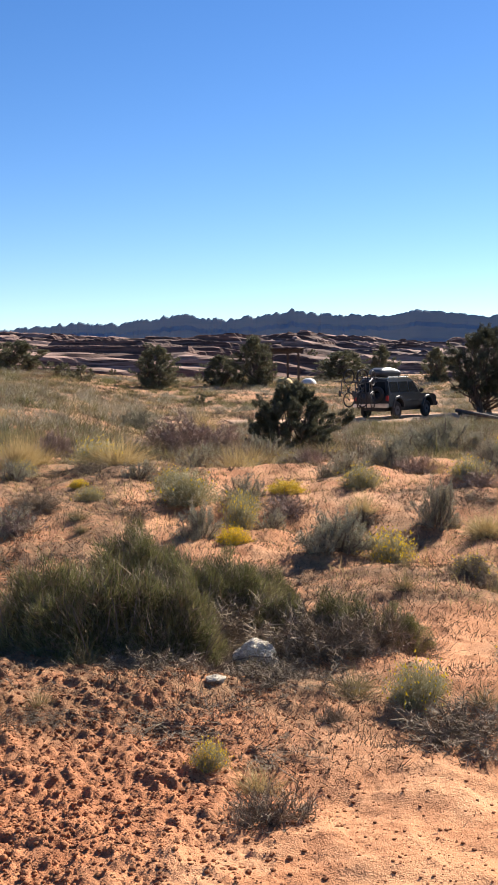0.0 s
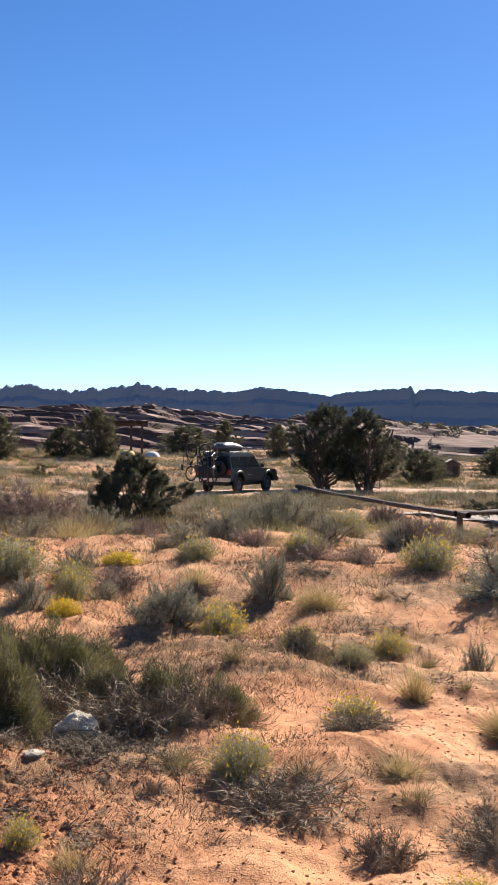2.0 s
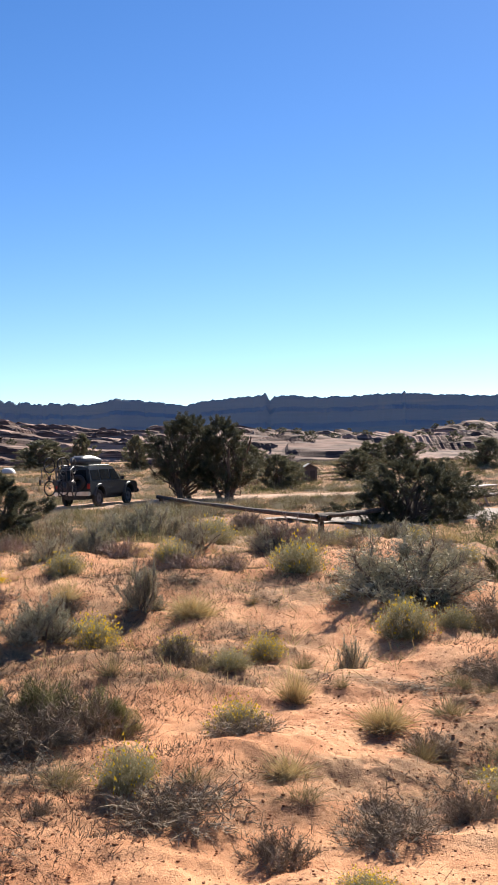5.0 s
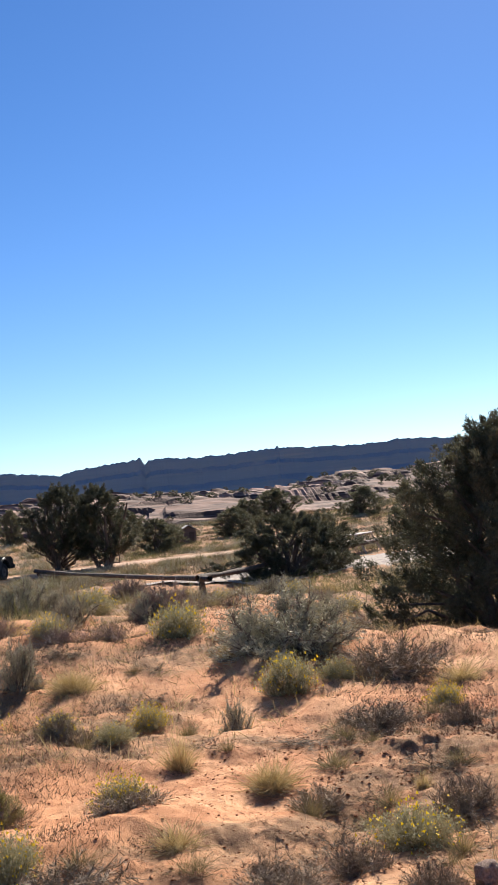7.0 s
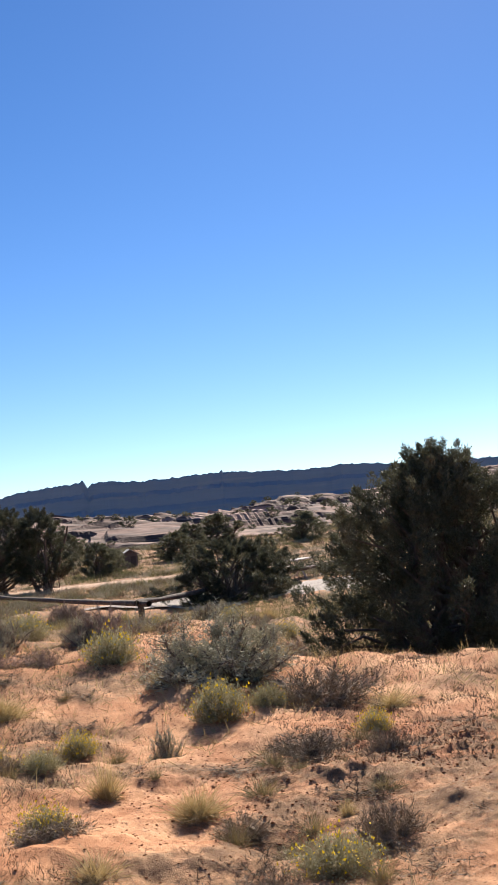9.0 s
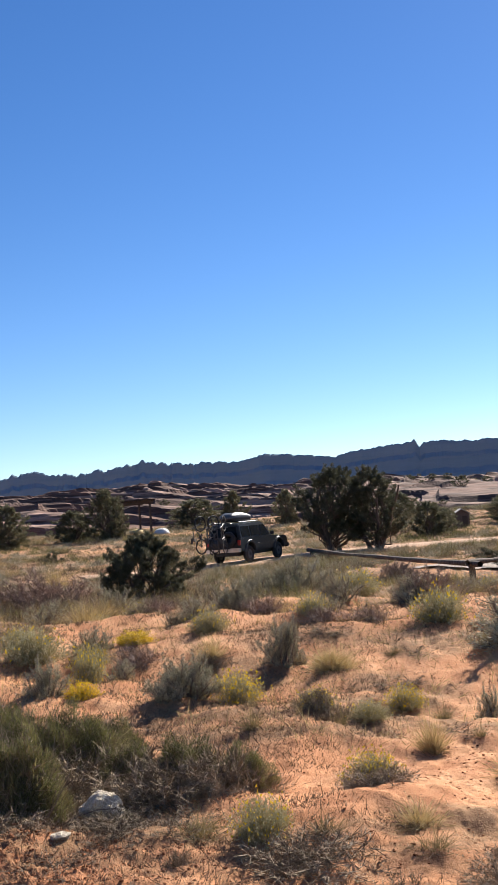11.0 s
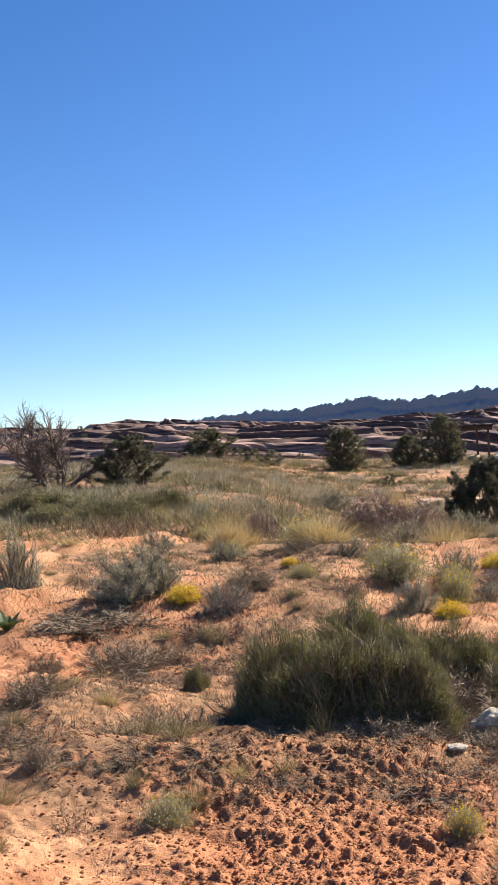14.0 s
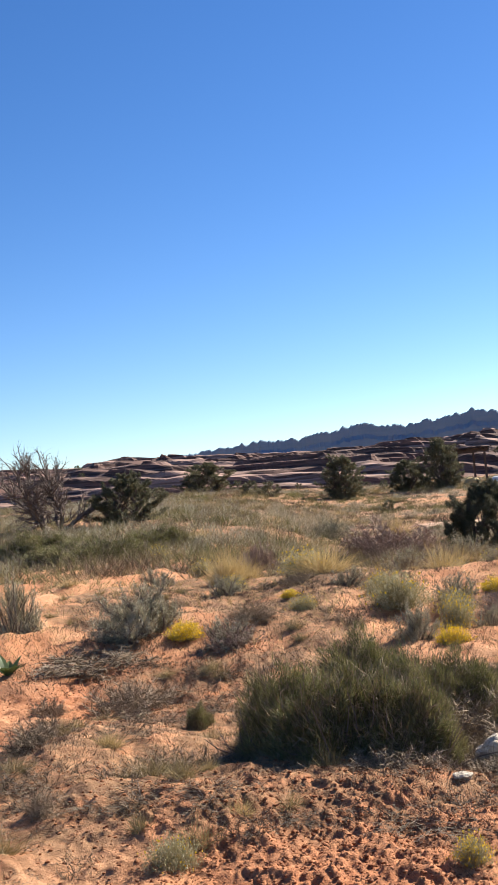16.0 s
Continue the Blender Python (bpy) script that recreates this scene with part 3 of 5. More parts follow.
def bunch_grass(seed, label, mat, blades=750, droop=0.25):
    """A grass tuft: fine arching blades from one foot; about 1 m wide and 0.8 m high before scaling."""
    rng = np.random.default_rng(seed)
    ob = root("bunch_grass", label, "grass", "grass tufts")
    b = np.stack([rng.normal(size=blades) * 0.11, rng.normal(size=blades) * 0.11, np.full(blades, -0.03)], 1)
    w = dome_ways(rng, blades, 0.45, 1.0)
    v, f = joined(strands(b, w, rng.uniform(0.35, 0.95, blades), 0.010, 3 if blades > 400 else 2, droop, rng, 0.14))
    mesh_object("blade_tuft", v, f, mat, ob)
    n = blades // 2
    b = np.stack([rng.normal(size=n) * 0.18, rng.normal(size=n) * 0.18, np.full(n, 0.0)], 1)
    v, f = joined(strands(b, dome_ways(rng, n, 0.05, 0.6), rng.uniform(0.2, 0.45, n), 0.009, 3, 0.2, rng, 0.25))
    mesh_object("dry_thatch", v, f, M_DEAD, ob, "dead grey thatch at the foot")
    return ob


def juniper(seed, label, wide, high, sprays, trunks=3, bare=0.12, lobes=16, coarse=1.0, name="juniper_tree", category="tree", cone=0.0, leaf=None):
    """A juniper: twisted trunks, limbs out to plumes of scaly sprays, with gaps between."""
    rng = np.random.default_rng(seed)
    ob = root(name, label, category, "junipers")
    foot, limbs = [], []
    for k in range(trunks):
        a = rng.uniform(0, 2 * np.pi)
        p = limb(rng, (0.08 * wide * math.cos(a), 0.08 * wide * math.sin(a), -0.1), (0.35 * math.cos(a), 0.35 * math.sin(a), 1), high * rng.uniform(0.6, 0.85), 9, 0.13, 0.05)
        t = part_tube("trunk", [p], [np.linspace(0.034, 0.010, 9) * (wide + high) * 0.5], M_BARK, ob, 7)
        foot.append(p)
    # pointed plumes of scaly foliage, set on a lumpy outline that is widest low down
    n = lobes * 4
    hh = bare + (0.97 - bare) * (np.arange(n) + 0.5) / n
    aa = np.arange(n) * 2.4 + rng.normal(size=n) * 0.4
    low, top = np.clip((hh - bare + 0.10) / 0.28, 0, 1) ** 0.5, np.clip((hh - 0.34) / 0.68, 0, 1)
    edge = low * (1 - top ** (1.3 + 1.7 * (1 - cone))) * (1 - 0.25 * cone * top) * (0.86 + 0.34 * np.sin(aa * 3 + seed) * np.sin(hh * 11 + seed))
    plume = rng.uniform(0.040, 0.078, n) * (wide + high) * 0.5
    out = np.maximum(0.02, 0.5 * wide * edge - 0.35 * plume) * rng.uniform(0.12, 1.0, n) ** 0.42
    centres = np.stack([out * np.cos(aa), out * np.sin(aa), hh * high - 0.7 * plume], 1)
    centres[:, 2] = np.maximum(centres[:, 2], bare * high * rng.uniform(0.85, 1.15, n))
    axis = np.stack([np.cos(aa) * (1.1 - 0.6 * cone) * edge, np.sin(aa) * (1.1 - 0.6 * cone) * edge, np.full(n, 0.35 + 0.45 * cone)], 1) + rng.normal(size=(n, 3)) * 0.3
    axis /= np.linalg.norm(axis, axis=1, keepdims=True)
    for c in centres[::3]:
        f = foot[int(rng.integers(0, len(foot)))]
        st = f[int(np.clip(c[2] / high * 7 - 1, 1, 7))]
        d = c - st
        limbs.append(np.array([st, st + d * 0.35 + rng.normal(size=3) * 0.04 * wide, st + d * 0.7 + rng.normal(size=3) * 0.03 * wide, c]))
    part_tube("limb_spread", limbs, [np.linspace(0.011, 0.003, 4) * (wide + high) * 0.5] * len(limbs), M_BARK, ob, 5)
    pick = rng.integers(0, n, sprays)
    t = rng.uniform(0, 1, sprays)
    ring_way = rng.normal(size=(sprays, 3))
    ring_way /= np.linalg.norm(ring_way, axis=1, keepdims=True)
    at = centres[pick] + axis[pick] * (plume[pick] * (2.4 * t - 0.6))[:, None] + ring_way * (plume[pick] * 0.72 * (1 - t) ** 0.55 * np.minimum(1, t * 4 + 0.4) * rng.uniform(0.2, 1, sprays) ** 0.4)[:, None]
    at[:, 2] = np.maximum(at[:, 2], bare * high * rng.uniform(0.8, 1.3, sprays))
    size = 0.07 * coarse
    pieces = []
    for k in range(3):
        d = ring_way * 0.5 + axis[pick] * 0.8 + rng.normal(size=at.shape) * 0.45
        pieces.append(strands(at + rng.normal(size=at.shape) * size * 0.35, d, rng.uniform(0.5, 1.5, sprays) * size, 0.36 * size, 1, 0, rng, 0.15))
    v, f = joined(*pieces)
    mesh_object("crown", v, f, leaf or M_JUN, ob)
    return ob


def part_tube(name, paths, radii, mat, parent, sides=5, label=""):
    v, q = tubes(paths, radii, sides)
    return mesh_object(name, v, q, mat, parent, label, soft=True)


def put(ob, x, y, wide, high, turn=0.0, sink=0.02, base=None):
    """Sets a copy of a plant on the ground, scaled across and in height."""
    m = Matrix.Translation((x, y, (level(x, y) if base is None else base) - sink)) @ Matrix.Rotation(turn, 4, "Z") @ Matrix.Diagonal((wide, wide, high, 1))
    return copy_thing(ob, m)


def drop(ob):
    """Removes a pattern plant after its copies stand."""
    for o in [*ob.children_recursive, ob]:
        bpy.data.objects.remove(o)


def plant_all(patterns, rows, nominal, labels=()):
    """rows: x, y, width, height in metres; nominal: the pattern's own width and height."""
    rng = random.Random(len(rows) * 7 + 1)
    for i, (x, y, w, h) in enumerate(rows):
        p = patterns[i % len(patterns)]
        ob = put(p, x, y, w / nominal[0], h / nominal[1], rng.uniform(0, 6.28))
        if labels:
            ob["label"] = labels[i % len(labels)]
    for p in patterns:
        drop(p)


# ---- plants near the camera ----
plant_all([broom_shrub(11, ""), broom_shrub(12, ""), broom_shrub(13, "")], [
    (-1.19, 6.19, 0.77, 0.73), (-0.74, 6.05, 0.82, 0.78), (-0.41, 5.97, 0.60, 0.64), (-0.43, 6.94, 0.75, 0.64), (-0.86, 7.86, 0.85, 0.64),
    (0.09, 7.44, 0.60, 0.44), (-1.30, 6.26, 0.52, 0.59), (-8.35, 22.58, 2.80, 0.76), (-6.94, 23.53, 1.82, 0.71), (-1.96, 7.17, 0.24, 0.24),
    (-0.13, 7.30, 0.64, 0.48), (-0.96, 6.03, 0.86, 0.71), (-0.50, 5.97, 0.78, 0.62), (-0.14, 7.02, 0.76, 0.57), (0.18, 6.61, 0.54, 0.39), (0.52, 6.35, 0.62, 0.44), (0.84, 6.2, 0.46, 0.34),
    (-7.19, 21.79, 2.43, 0.75), (-9.38, 23.58, 2.28, 0.83), (-6.43, 24.11, 1.45, 0.66),
], (1.15, 0.78), ("dense green joint-fir shrub with thin upright twigs",))
plant_all([twiggy_shrub(21, "", "dead_brush", M_DEAD, "dead brush", 9000, 0.5), twiggy_shrub(22, "", "dead_brush", M_DEAD, "dead brush", 8000, 0.75)], [
    (-0.06, 6.49, 0.77, 0.39), (0.40, 6.07, 0.66, 0.36), (0.69, 6.07, 0.50, 0.33), (0.09, 5.58, 0.49, 0.15), (0.05, 3.89, 0.33, 0.20),
    (0.37, 4.85, 0.13, 0.12), (-0.20, 4.43, 0.12, 0.12), (1.64, 7.96, 0.30, 0.22), (-0.56, 5.60, 0.49, 0.18), (0.98, 4.77, 0.60, 0.23),
    (1.26, 4.18, 0.30, 0.21), (1.55, 5.73, 0.39, 0.16), (1.89, 4.65, 0.22, 0.14), (1.77, 4.19, 0.41, 0.18), (1.76, 7.73, 0.26, 0.15),
    (4.59, 8.22, 0.85, 0.43), (3.56, 6.66, 0.53, 0.24), (3.97, 6.20, 0.28, 0.24), (2.56, 5.51, 0.33, 0.16), (3.09, 4.82, 0.34, 0.25),
], (0.80, 0.52), ("dry grey-brown dead brush low on the sand",))
plant_all([twiggy_shrub(21, "", "dead_brush", M_DEAD, "dead brush", 9000, 0.5), twiggy_shrub(22, "", "dead_brush", M_DEAD, "dead brush", 8000, 0.75)], [
    (2.20, 4.31, 0.27, 0.19), (2.33, 3.92, 0.25, 0.15), (-3.51, 9.49, 1.19, 0.22), (-2.74, 8.16, 0.70, 0.33), (-2.93, 6.67, 0.48, 0.24),
    (-2.29, 5.01, 0.18, 0.15), (-1.85, 5.91, 0.55, 0.24), (-2.12, 10.52, 0.46, 0.20), (-3.31, 7.78, 0.27, 0.18),
], (0.80, 0.52), ("dry grey-brown dead brush low on the sand",))
plant_all([snake_shrub(31, "", 0.05), snake_shrub(32, "", 0.02), snake_shrub(33, "", 0.14)], [
    (0.81, 5.14, 0.32, 0.27), (-0.67, 11.04, 0.64, 0.47), (1.16, 8.94, 0.43, 0.36), (-0.11, 10.27, 0.33, 0.44), (0.53, 14.24, 0.45, 0.30),
    (1.56, 5.90, 0.33, 0.23), (1.66, 8.03, 0.31, 0.20), (1.98, 7.65, 0.30, 0.19), (2.43, 8.29, 0.32, 0.25), (3.53, 10.69, 0.60, 0.48),
    (3.66, 8.31, 0.39, 0.39), (1.43, 3.66, 0.25, 0.11), (3.68, 8.30, 0.48, 0.41), (4.12, 8.27, 0.34, 0.25), (4.40, 7.06, 0.27, 0.22),
    (2.63, 4.57, 0.43, 0.25), (-1.47, 4.43, 0.24, 0.20), (-0.18, 4.31, 0.15, 0.15), (-0.86, 11.69, 0.38, 0.31),
], (1.05, 0.62), ("pale green snakeweed clump with few flowers", "pale green snakeweed clump gone to seed", "green snakeweed clump with yellow flower heads"))
plant_all([snake_shrub(36, "", 1.1)], [
    (-0.16, 9.48, 0.30, 0.23), (0.38, 11.52, 0.37, 0.20), (-1.92, 11.93, 0.20, 0.13), (-2.74, 10.15, 0.34, 0.23),
], (1.05, 0.62), ("small rabbitbrush clump covered in yellow flowers",))
plant_all([sage_shrub(41, "", 22000, 0.85), sage_shrub(42, "", 18000, 0.85)], [
    (0.73, 8.94, 0.86, 0.55), (1.73, 9.94, 0.54, 0.64), (1.71, 13.19, 0.84, 0.60), (6.22, 30.59, 1.48, 0.99), (4.66, 29.91, 2.24, 1.12),
    (2.95, 7.71, 0.31, 0.36), (4.22, 9.6, 1.85, 0.92), (5.39, 30.17, 2.10, 1.45), (-3.26, 10.39, 1.28, 0.79), (-4.72, 10.72, 0.69, 0.87),
    (-4.06, 37.82, 1.81, 1.01), (-0.47, 9.64, 0.52, 0.47), (6.78, 14.04, 0.99, 0.58),
], (1.0, 0.62), ("silvery grey-green sagebrush with woody stems",))
plant_all([twiggy_shrub(51, "", "blackbrush", M_PURP, "blackbrush", 20000, 0.9, 0.5, 130, 0.13, 0.006)], [
    (-1.62, 28.10, 2.89, 1.48), (4.03, 12.75, 0.92, 0.57), (8.48, 30.31, 1.33, 0.83), (-3.15, 17.12, 0.74, 0.60),
], (0.95, 0.52), ("leafless purple-brown blackbrush, dense fine twigs",))
plant_all([bunch_grass(61, "", M_STRAW), bunch_grass(62, "", M_STRAW, 550, 0.4)], [
    (-1.71, 13.52, 0.79, 0.52), (2.14, 27.85, 1.11, 0.74), (-3.16, 14.29, 0.46, 0.62), (0.02, 4.15, 0.21, 0.21), (2.06, 9.38, 0.31, 0.31),
    (1.59, 5.07, 0.26, 0.25), (2.19, 6.79, 0.21, 0.33), (2.12, 9.44, 0.52, 0.34), (2.98, 11.27, 0.28, 0.19), (2.45, 5.89, 0.28, 0.24),
    (4.18, 13.21, 0.59, 0.44), (5.03, 7.81, 0.45, 0.30), (2.46, 5.92, 0.31, 0.24), (3.13, 5.33, 0.10, 0.20), (-3.05, 14.45, 0.39, 0.63),
    (-1.54, 5.57, 0.13, 0.13), (-2.36, 6.36, 0.19, 0.13), (-1.25, 4.87, 0.17, 0.14), (-1.89, 40.71, 1.29, 1.08),
], (1.0, 0.72), ("dry straw-coloured bunch grass tuft",))


# ---- low dead mats between the shrubs ----
rng = np.random.default_rng(66)
mats = [twiggy_shrub(23, "low mat of grey dead twigs on sand", "dead_mat", M_MAT, "dead mats", 1700, 0.35, 0.5, 70), twiggy_shrub(24, "low mat of brown dead twigs on sand", "dead_mat", M_MAT, "dead mats", 1500, 0.4, 0.5, 70),
        bunch_grass(65, "short dry grass tuft on sand", M_DRYG, 300)]
spots = []
while len(spots) < 295:
    a, r = math.radians(rng.uniform(-31, 42)), 4.2 + 10.5 * rng.uniform(0, 1)
    x, y = r * math.sin(a), r * math.cos(a)
    if float(thatched(np.array([x]), np.array([y]))[0]) > rng.uniform(0.15, 0.7):
        spots.append((x, y))
for i, (x, y) in enumerate(spots):
    w = rng.uniform(0.22, 0.62)
    put(mats[i % 3], x, y, w * 1.25 if i % 3 < 2 else w * 0.5, rng.uniform(0.12, 0.30) if i % 3 < 2 else rng.uniform(0.15, 0.3), i * 0.7)
for p in mats:
    drop(p)


# ---- brush along the sand rise ----
rng = np.random.default_rng(68)
pats = [(sage_shrub(45, "grey-green sagebrush on the sand rise", 7000), 1.0, 0.62), (bunch_grass(66, "straw bunch grass tuft on the sand rise", M_STRAW, 420), 0.55, 0.45),
        (twiggy_shrub(25, "dry brown brush on the sand rise", "dry_brush", M_DEAD, "dry brush on the rise", 3500, 0.7), 1.0, 0.45), (snake_shrub(37, "pale snakeweed clump on the sand rise", 0.05), 0.7, 0.5),
        (twiggy_shrub(26, "mauve leafless brush on the sand rise", "dry_brush", M_PURP, "dry brush on the rise", 4500, 0.8), 1.0, 0.5), (sage_shrub(46, "silvery sagebrush on the sand rise", 7000), 0.8, 0.6)]
for i in range(120):
    a, r = math.radians(rng.uniform(-16, 28)), 12.6 + 12 * rng.uniform(0, 1) ** 1.2 if i % 5 else rng.uniform(10, 13)
    x, y = r * math.sin(a), r * math.cos(a)
    p, w, h = pats[i % 6]
    k = rng.uniform(0.5, 1.0) * (0.75 if r < 13 else 1.0)
    put(p, x, y, w * k, h * k / 0.6, i * 1.1)
for p, _, _ in pats:
    drop(p)


# ---- junipers, near and far ----
def stand(ob, x, y, turn=0.0, sink=0.05):
    ob.matrix_world = pose(x, y, level(x, y) - sink, 0, 0, turn)
    return ob


stand(juniper(201, "large dark green juniper, dense to the ground", 4.7, 3.35, 78000, 5, 0.02, 120, 0.70, cone=0.5), 9.75, 13.5, 30)
stand(juniper(202, "bushy dark juniper behind the log rail", 5.1, 2.1, 34000, 4, 0.03, 60, 0.95), 14.9, 32.6, 80)
stand(juniper(203, "low dark green juniper bush", 3.3, 1.9, 30000, 3, 0.02, 46, 0.8, "juniper_bush", "bush", 0.5), 1.25, 31.0, 10)
stand(juniper(204, "dark juniper with bare twisted trunks beside the road", 4.9, 4.5, 28000, 4, 0.26, 50, 1.1), 12.1, 54.6, 0)
stand(juniper(205, "upright dark juniper beside the road", 3.9, 4.3, 22000, 3, 0.16, 40, 1.1), 13.75, 53.4, 140)
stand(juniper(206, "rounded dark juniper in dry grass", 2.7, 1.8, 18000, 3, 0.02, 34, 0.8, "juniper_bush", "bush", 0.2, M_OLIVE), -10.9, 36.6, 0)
FAR = [(-7.2, 84, 3.6, 3.4), (0.4, 88, 4.0, 4.1), (-2.4, 90, 3.4, 2.6), (11.8, 96, 2.7, 3.2), (8.9, 103, 5.2, 2.9), (15.6, 90, 2.6, 3.0), (20.0, 64, 2.6, 2.1),
       (21.6, 66, 2.0, 1.5), (-22, 102, 5.4, 3.0), (27.5, 70, 3.4, 2.0), (31, 76, 3.0, 2.2), (8.2, 62, 2.8, 2.3), (36, 82, 4.2, 2.6), (40, 74, 3.4, 2.2), (25.5, 90, 3.0, 2.0)]
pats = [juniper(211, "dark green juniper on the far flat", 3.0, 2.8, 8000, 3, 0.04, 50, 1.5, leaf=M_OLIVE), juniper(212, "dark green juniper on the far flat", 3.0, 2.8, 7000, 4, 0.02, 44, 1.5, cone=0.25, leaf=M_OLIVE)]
for i, (x, y, w, h) in enumerate(FAR):
    put(pats[i % 2], x, y, w / 3.0, h / 2.8, i * 1.3, 0.05)
for p in pats:
    drop(p)
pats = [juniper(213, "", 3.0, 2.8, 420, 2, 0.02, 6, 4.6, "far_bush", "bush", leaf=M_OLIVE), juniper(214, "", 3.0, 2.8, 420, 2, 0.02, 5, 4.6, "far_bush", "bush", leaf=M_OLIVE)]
rng = np.random.default_rng(77)
for i in range(150):
    a, r = math.radians(rng.uniform(-34, 46)), rng.uniform(68, 230)
    x, y = r * math.sin(a), r * math.cos(a)
    s = rng.uniform(0.2, 0.6)
    put(pats[i % 2], x, y, s, s * 0.75, i * 0.9, 0.08, surface(x, y))["label"] = "small dark bush among slickrock and dry grass"
for i in range(115):
    a, r = math.radians(rng.uniform(11, 34)), rng.uniform(92, 215)
    x, y = r * math.sin(a), r * math.cos(a)
    s = rng.uniform(0.18, 0.45)
    put(pats[i % 2], x, y, s * 1.2, s * 0.7, i * 0.7, 0.08, surface(x, y))["label"] = "low dark bush on slickrock ledges"
for p in pats:
    drop(p)


def dead_tree(seed, wide, high):
    rng = np.random.default_rng(seed)
    ob = root("dead_tree", "bare grey dead juniper with twisted branches", "tree")
    trunk = [limb(rng, (0.2 * math.cos(a), 0.2 * math.sin(a), -0.1), (math.cos(a) * 1.2, math.sin(a) * 1.2, 0.8), high * rng.uniform(0.8, 1.05), 8, 0.2, 0.14) for a in np.arange(6) * 1.05]
    for p in trunk:
        part_tube("limb", [p], [np.linspace(0.10, 0.025, 8)], M_WOOD, ob, 6)
    b, w = along(rng, trunk, 260, 0.2, 1)
    mid = [limb(rng, q, v + rng.normal(size=3) * 0.7 + (0, 0, 0.25), rng.uniform(0.5, 1.2), 5, 0.25, 0.05) for q, v in zip(b, w)]
    part_tube("branch_tangle", mid, [np.linspace(0.028, 0.008, 5)] * len(mid), M_WOOD, ob, 4)
    b, w = along(rng, mid, 5000, 0.2, 1)
    v, f = joined(strands(b, w + rng.normal(size=w.shape) * 0.6, rng.uniform(0.12, 0.45, 5000), 0.014, 2, 0, rng, 0.25))
    mesh_object("twig_canopy", v, f, M_WOOD, ob)
    return ob


stand(dead_tree(31, 3.6, 2.7), -13.4, 35.8, 20)


# ---- field: scattered brush and grass ----
def off_road(x, y, gap=3.2):
    p = np.array(ROAD, float)
    best = 1e9
    for a, b in zip(p[:-1], p[1:]):
        t = np.clip(np.dot((x, y) - a, b - a) / np.dot(b - a, b - a), 0, 1)
        best = min(best, np.hypot(*((x, y) - a - t * (b - a))))
    return best > gap and not (8 < x < 28 and 29 < y < 38)


rng = np.random.default_rng(5)
spots = []
while len(spots) < 290:
    a, r = math.radians(rng.uniform(-30, 44)), 15 + 90 * rng.uniform(0, 1) ** 1.1
    x, y = r * math.sin(a), r * math.cos(a)
    if off_road(x, y):
        spots.append((x, y, r))
kinds = [(sage_shrub(43, "grey-green sagebrush in dry grass", 1800), 0.9), (twiggy_shrub(53, "brown leafless brush in dry grass", "dry_brush", M_DEAD, "dry brush in the field", 1300, 0.8), 0.8),
         (bunch_grass(63, "blond bunch grass tuft in the field", M_DRYG, 260), 0.85), (broom_shrub(14, "olive joint-fir shrub in dry grass", None, 800), 0.9),
         (bunch_grass(64, "straw bunch grass tuft in the field", M_STRAW, 260), 0.6)]
for i, (x, y, r) in enumerate(spots):
    p, s = kinds[(0, 2, 1, 2, 3, 0, 4, 2)[i % 8]]
    k = s * rng.uniform(0.55, 1.3) * (0.7 + r * 0.008)
    put(p, x, y, k * 1.3, k * 0.85, i)
for p, _ in kinds:
    drop(p)


def field_grass(name, label, mat, count, r0, r1, a0, a1, height, width, seed, power=1.0, thin=0.0, k=6, spread=0.07):
    rng = np.random.default_rng(seed)
    a = np.radians(rng.uniform(a0, a1, count))
    r = r0 + (r1 - r0) * rng.uniform(0, 1, count) ** power
    x, y = r * np.sin(a), r * np.cos(a)
    keep = fractal(x * 0.16, y * 0.16, 3, seed) > thin
    p = np.array(ROAD, float)
    for q, b in zip(p[:-1], p[1:]):
        d = b - q
        t = np.clip(((x - q[0]) * d[0] + (y - q[1]) * d[1]) / (d @ d), 0, 1)
        keep &= np.hypot(x - q[0] - t * d[0], y - q[1] - t * d[1]) > 2.6
    keep &= ~((x > 8) & (x < 28) & (y > 29.5) & (y < 37.5))
    x, y, r = x[keep], y[keep], r[keep]
    n = len(x) * k
    bx, by = np.repeat(x, k) + rng.normal(size=n) * spread, np.repeat(y, k) + rng.normal(size=n) * spread
    base = np.stack([bx, by, ground(bx, by) - 0.01], 1)
    far = np.repeat(0.5 + r / r1, k)
    v, f = joined(strands(base, dome_ways(rng, n, 0.35, 1), rng.uniform(0.5, 1.2, n) * height, width * far, 1, 0.1, rng, 0.2))
    ob = mesh_object(name, v, f, mat)
    return tagged(ob, label, "grass", kind="stuff")


field_grass("field_grass", "dry yellow-brown grass over the far flat", M_DRYG, 46000, 15, 118, -34, 46, 0.24, 0.020, 3, 0.9, -0.2)
field_grass("field_brush", "low grey-green brush over the far flat", M_SAGE, 5200, 16, 118, -34, 46, 0.46, 0.020, 5, 0.95, -0.06, 64, 0.24)
field_grass("field_brush", "low dark olive brush over the far flat", M_EPH, 4600, 18, 118, -34, 46, 0.46, 0.018, 7, 0.95, -0.04, 60, 0.24)
field_grass("field_brush", "low brown dead brush over the far flat", M_MAT, 4600, 15, 110, -34, 46, 0.38, 0.018, 15, 0.95, -0.06, 56, 0.24)
field_grass("field_grass", "sparse pale straw blades over the near rise", M_STRAW, 2600, 7, 20, -32, 40, 0.16, 0.006, 9, 1.0, 0.02)
